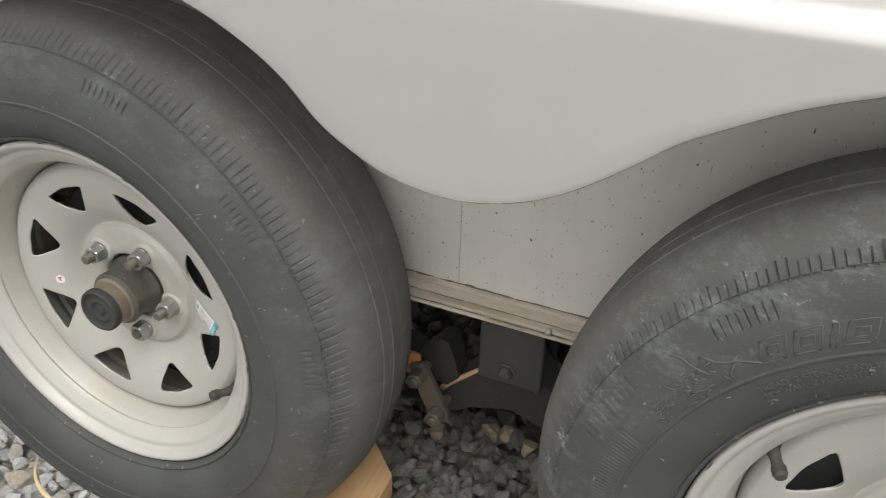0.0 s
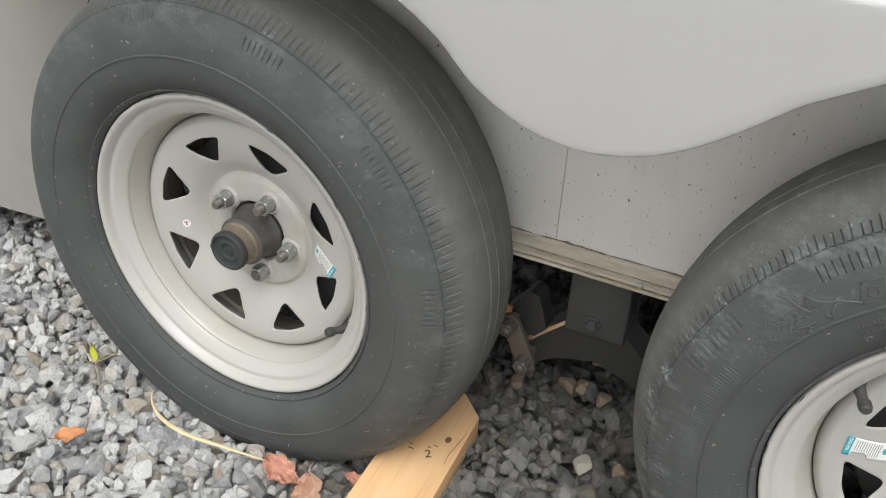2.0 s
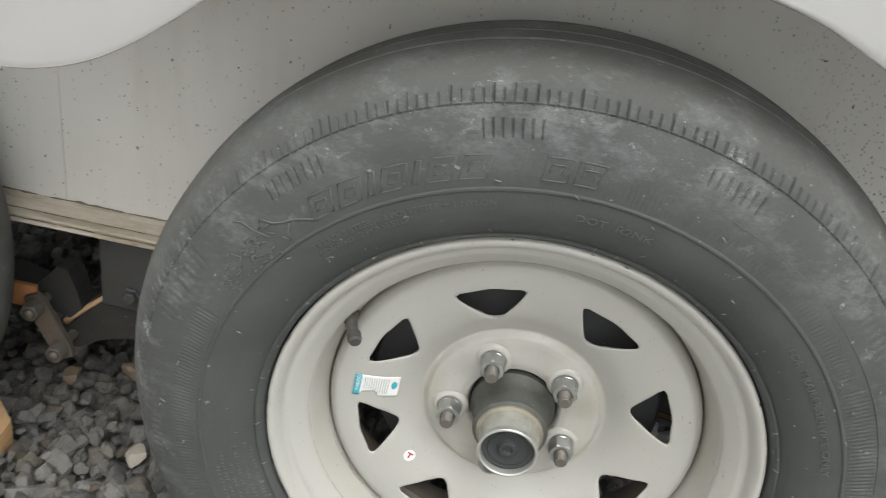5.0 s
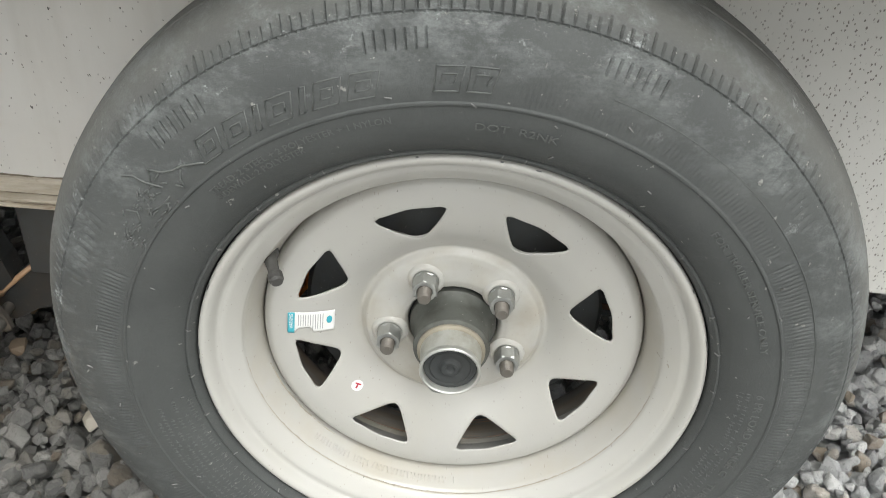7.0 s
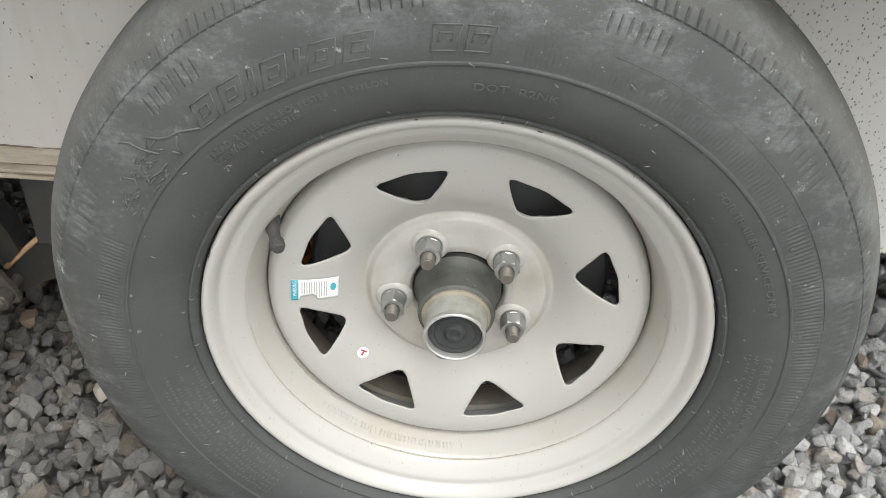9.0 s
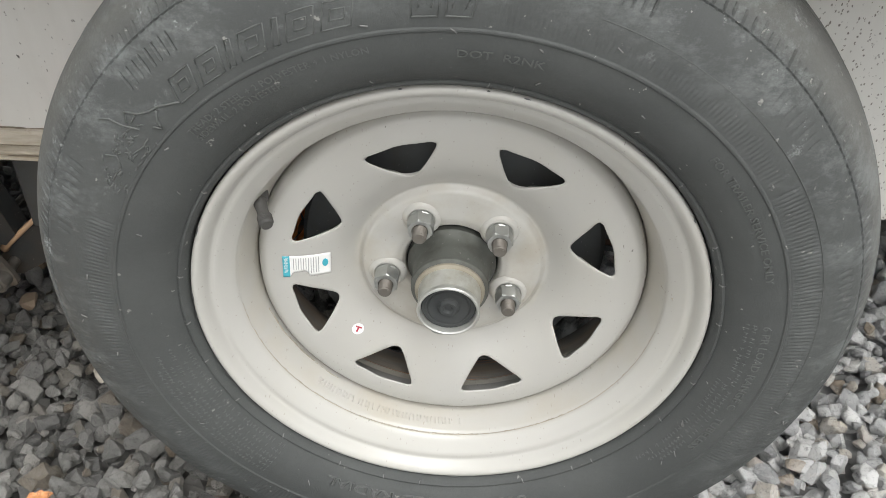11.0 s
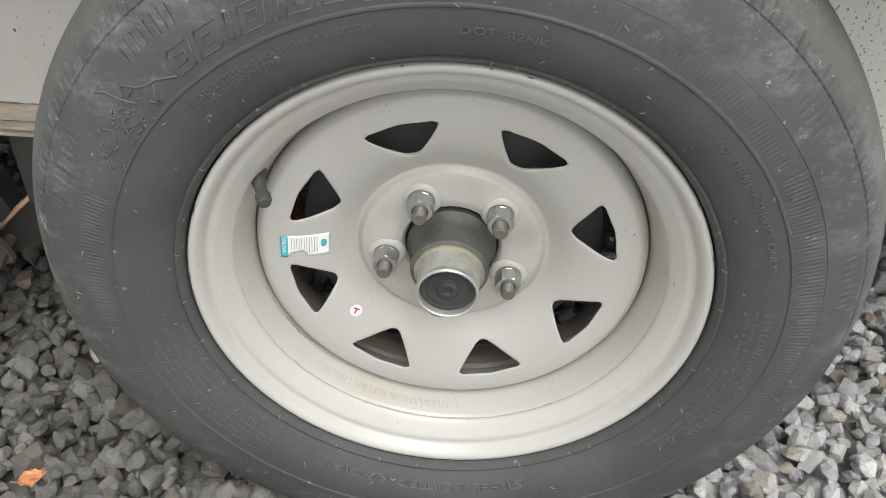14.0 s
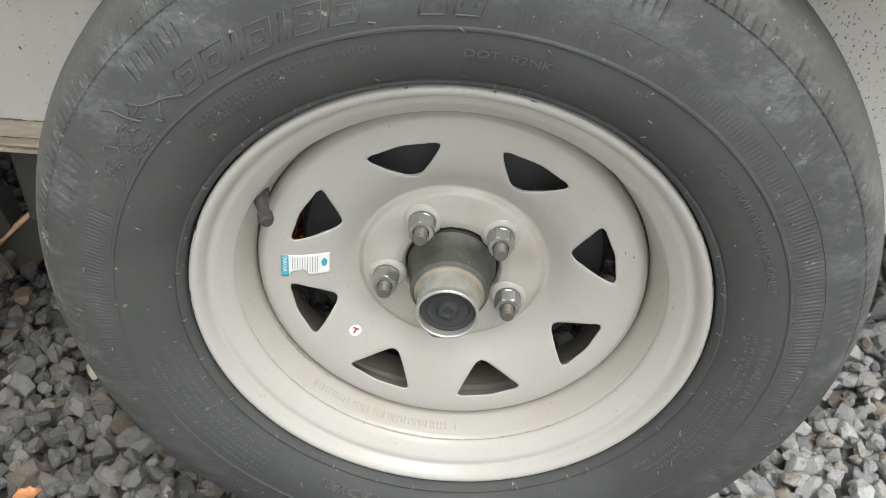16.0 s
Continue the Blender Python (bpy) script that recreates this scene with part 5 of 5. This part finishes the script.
def plank_marks():
    """Knot, stamped figure and faint bars on the plank's upper face, and its waney edge."""
    top = 0.0378
    bm = bmesh.new()
    ring = [bm.verts.new((0.078 + 0.0044 * math.cos(t), 0.420 + 0.0060 * math.sin(t), top)) for t in np.linspace(0, 2 * math.pi, 16, endpoint=False).tolist()]
    bm.faces.new(ring)
    part("knot", bm, BARK, plank, "dark knot")
    bm = bmesh.new()
    tube(bm, [(0.0900, 0.375, top - 0.0006), (0.0890, 0.395, top - 0.0002), (0.0925, 0.420, top - 0.0003), (0.0965, 0.446, top - 0.0008)], [0.0003, 0.0006, 0.0005, 0.0003], 5)
    part("bark_line", bm, BARK, plank, "dark bark line along the edge")
    data = bpy.data.curves.new("stamp", "FONT")
    data.body, data.size = "2", 0.020
    temp = bpy.data.objects.new("stamp", data)
    scene.collection.objects.link(temp)
    bpy.context.view_layer.update()
    me = bpy.data.meshes.new_from_object(temp.evaluated_get(bpy.context.evaluated_depsgraph_get()))
    bpy.data.objects.remove(temp)
    me.materials.clear()
    me.materials.append(STAMP_INK)
    ob = new("stamped_figure", me)
    ob.parent = plank
    ob.matrix_basis = pose(0.062, 0.376, top + 0.0004, 0, 0, 28)
    for x, y, w in ((0.064, 0.402, 0.006), (0.058, 0.396, 0.004), (0.034, 0.384, 0.008), (0.032, 0.392, 0.006)):
        part("stamped_bar", box(bmesh.new(), (x, y, top), (x + w, y + 0.0012, top + 0.0003)), STAMP_INK, plank)


plank_marks()


def dry_leaf(spot, size, yaw, curl, tilt, label, mat=LEAF):
    bm = bmesh.new()
    grid = []
    rng = np.random.default_rng(int(size * 10000))
    bumps = rng.uniform(-1, 1, (4, 5))
    for i in range(25):
        u = i / 24
        w = size * 0.26 * math.sin(math.pi * min(1, u * 1.03) ** 0.8) ** 0.8 + 0.0006
        row = []
        for j in range(17):
            v = j / 8 - 1
            edge = 1 + 0.16 * math.sin(u * 19 + (3 if j > 8 else 0)) + 0.07 * math.sin(u * 47 + j)
            x, y = size * (u - 0.5), v * w * edge
            z = curl * size * (0.22 * abs(v) ** 1.5 + 0.25 * (u - 0.45) ** 2)
            for a, b, c, d, e in bumps:
                z += 0.045 * size * abs(math.sin(u * (5 + 4 * a) + v * (3 + 3 * b) + 5 * c)) * (1 if d > 0 else -1)
            row.append(bm.verts.new((x, y, z)))
        grid.append(row)
    for a, b in zip(grid, grid[1:]):
        for j in range(16):
            bm.faces.new((a[j], b[j], b[j + 1], a[j + 1]))
    tube(bm, [(-size * 0.5, 0, curl * size * 0.16), (-size * 0.62, 0.001, curl * size * 0.2), (-size * 0.78, 0.004, curl * size * 0.1)], 0.0008, 5)
    ob = mesh_object("dry_leaf", bm, mat)
    thick = ob.modifiers.new("blade", "SOLIDIFY")
    thick.thickness = 0.0005
    z = float(ground_height(spot[0], spot[1])) + spot[2]
    ob.matrix_world = pose(spot[0], spot[1], z, tilt[0], tilt[1], yaw)
    return tagged(ob, label, "leaf", "fallen leaves")


dry_leaf((-1.060, -0.165, 0.016), 0.044, 35, 0.5, (12, -10), "small curled orange leaf on grey gravel", ORANGE_LEAF)
dry_leaf((-0.760, -0.086, 0.018), 0.066, -14, 0.35, (14, 4), "crumpled reddish leaf beside the front tyre")
dry_leaf((-0.706, -0.108, 0.020), 0.070, -62, 0.45, (10, 8), "curled brown leaf beside the plank", BROWN_LEAF)
dry_leaf((-0.668, -0.048, 0.016), 0.032, 10, 0.3, (8, 8), "scrap of red leaf between tyre and plank")
dry_leaf((-0.412, -0.066, 0.014), 0.030, 20, 0.6, (15, -12), "curled orange leaf on gravel between the wheels", ORANGE_LEAF)


def pebble(seed, spot, size, yaw, mat, label):
    """One loose stone lying on the gravel."""
    v, f = stone_shape(np.random.default_rng(seed), 2)
    me = bpy.data.meshes.new("pebble")
    me.from_pydata((v * size).tolist(), [], f.tolist())
    me.materials.append(mat)
    ob = new("pebble", me)
    ob.matrix_world = pose(spot[0], spot[1], float(ground_height(*spot)) + 0.004 + size * 0.4, 0, 0, yaw)
    tagged(ob, label, "stone", "tan pebbles between the wheels")


for k, (x, y, size, mat) in enumerate(((-0.490, 0.272, 0.014, TAN_STONE), (-0.466, 0.276, 0.011, TAN_STONE), (-0.430, 0.258, 0.013, TAN_STONE), (-0.415, 0.118, 0.015, PALE_STONE), (-0.362, 0.125, 0.012, TAN_STONE),
                                       (-0.530, -0.030, 0.014, PALE_STONE), (-0.560, 0.236, 0.011, TAN_STONE), (-0.585, 0.318, 0.012, TAN_STONE))):
    pebble(60 + k, (x, y), size, 47 * k, mat, "pale rounded pebble lying on dark gravel" if mat is PALE_STONE else "tan pebble lying on dark gravel under the trailer")


def wood_splinter():
    """A bare splinter of wood lying behind the equaliser."""
    bm = bmesh.new()
    z = float(ground_height(-0.44, 0.33)) + 0.014
    tube(bm, [(-0.470, 0.325, z), (-0.450, 0.330, z + 0.004), (-0.425, 0.338, z + 0.002), (-0.405, 0.342, z)], [0.002, 0.0045, 0.004, 0.0015], 6)
    ob = mesh_object("wood_splinter", bm, WOOD, False)
    tagged(ob, "bare tan wood splinter on dark gravel", "wood")


wood_splinter()


def dry_blade():
    """A long bent straw-coloured grass blade lying round the tyre."""
    path = [(-1.025, -0.042, 0.030), (-1.012, -0.064, 0.028), (-0.985, -0.082, 0.027), (-0.950, -0.093, 0.027), (-0.910, -0.096, 0.027), (-0.865, -0.091, 0.027), (-0.825, -0.085, 0.024), (-0.790, -0.079, 0.020)]
    bm = bmesh.new()
    rows = []
    for k, (x, y, h) in enumerate(path):
        w = 0.0030 * math.sin(math.pi * (0.12 + 0.85 * k / 7)) + 0.0006
        z = float(ground_height(x, y)) + h
        rows.append([bm.verts.new((x - 0.3 * w, y + w, z)), bm.verts.new((x, y, z + 0.0012)), bm.verts.new((x + 0.3 * w, y - w, z))])
    for a, b in zip(rows, rows[1:]):
        for j in range(2):
            bm.faces.new((a[j], b[j], b[j + 1], a[j + 1]))
    ob = mesh_object("grass_blade", bm, STRAW)
    ob.modifiers.new("blade", "SOLIDIFY").thickness = 0.0006
    ob.modifiers.new("round", "SUBSURF").levels = 2
    tagged(ob, "long dry bent grass blade lying by the front tyre", "grass")


dry_blade()


def sprout():
    base = tagged(new("weed_sprout"), "withered weed with one yellow-green leaf in gravel", "weed")
    z = float(ground_height(-1.165, -0.026))
    base.location = (-1.165, -0.026, z)
    bm = bmesh.new()
    rows = []
    for k in range(7):
        u = k / 6
        w = 0.0085 * math.sin(math.pi * (0.08 + 0.9 * u))
        rows.append([bm.verts.new((-w, 0.002 * u, 0.012 + 0.030 * u)), bm.verts.new((0, 0.004 * u + 0.002, 0.012 + 0.030 * u)), bm.verts.new((w, 0.002 * u, 0.012 + 0.030 * u))])
    for a, b in zip(rows, rows[1:]):
        for j in range(2):
            bm.faces.new((a[j], b[j], b[j + 1], a[j + 1]))
    part("leaf_blade", bm, SPROUT, base, "yellow-green leaf")
    rng = np.random.default_rng(12)
    for _ in range(8):
        a, far = rng.uniform(0, 6.28), rng.uniform(0.03, 0.075)
        bm = bmesh.new()
        tube(bm, [(0, 0, 0.008), (0.5 * far * math.cos(a), 0.5 * far * math.sin(a), 0.008 + rng.uniform(0.008, 0.03)), (far * math.cos(a), far * math.sin(a), rng.uniform(0.008, 0.026))], [0.0008, 0.0007, 0.0004], 5)
        part("dry_stalk", bm, STRAW, base)


sprout()
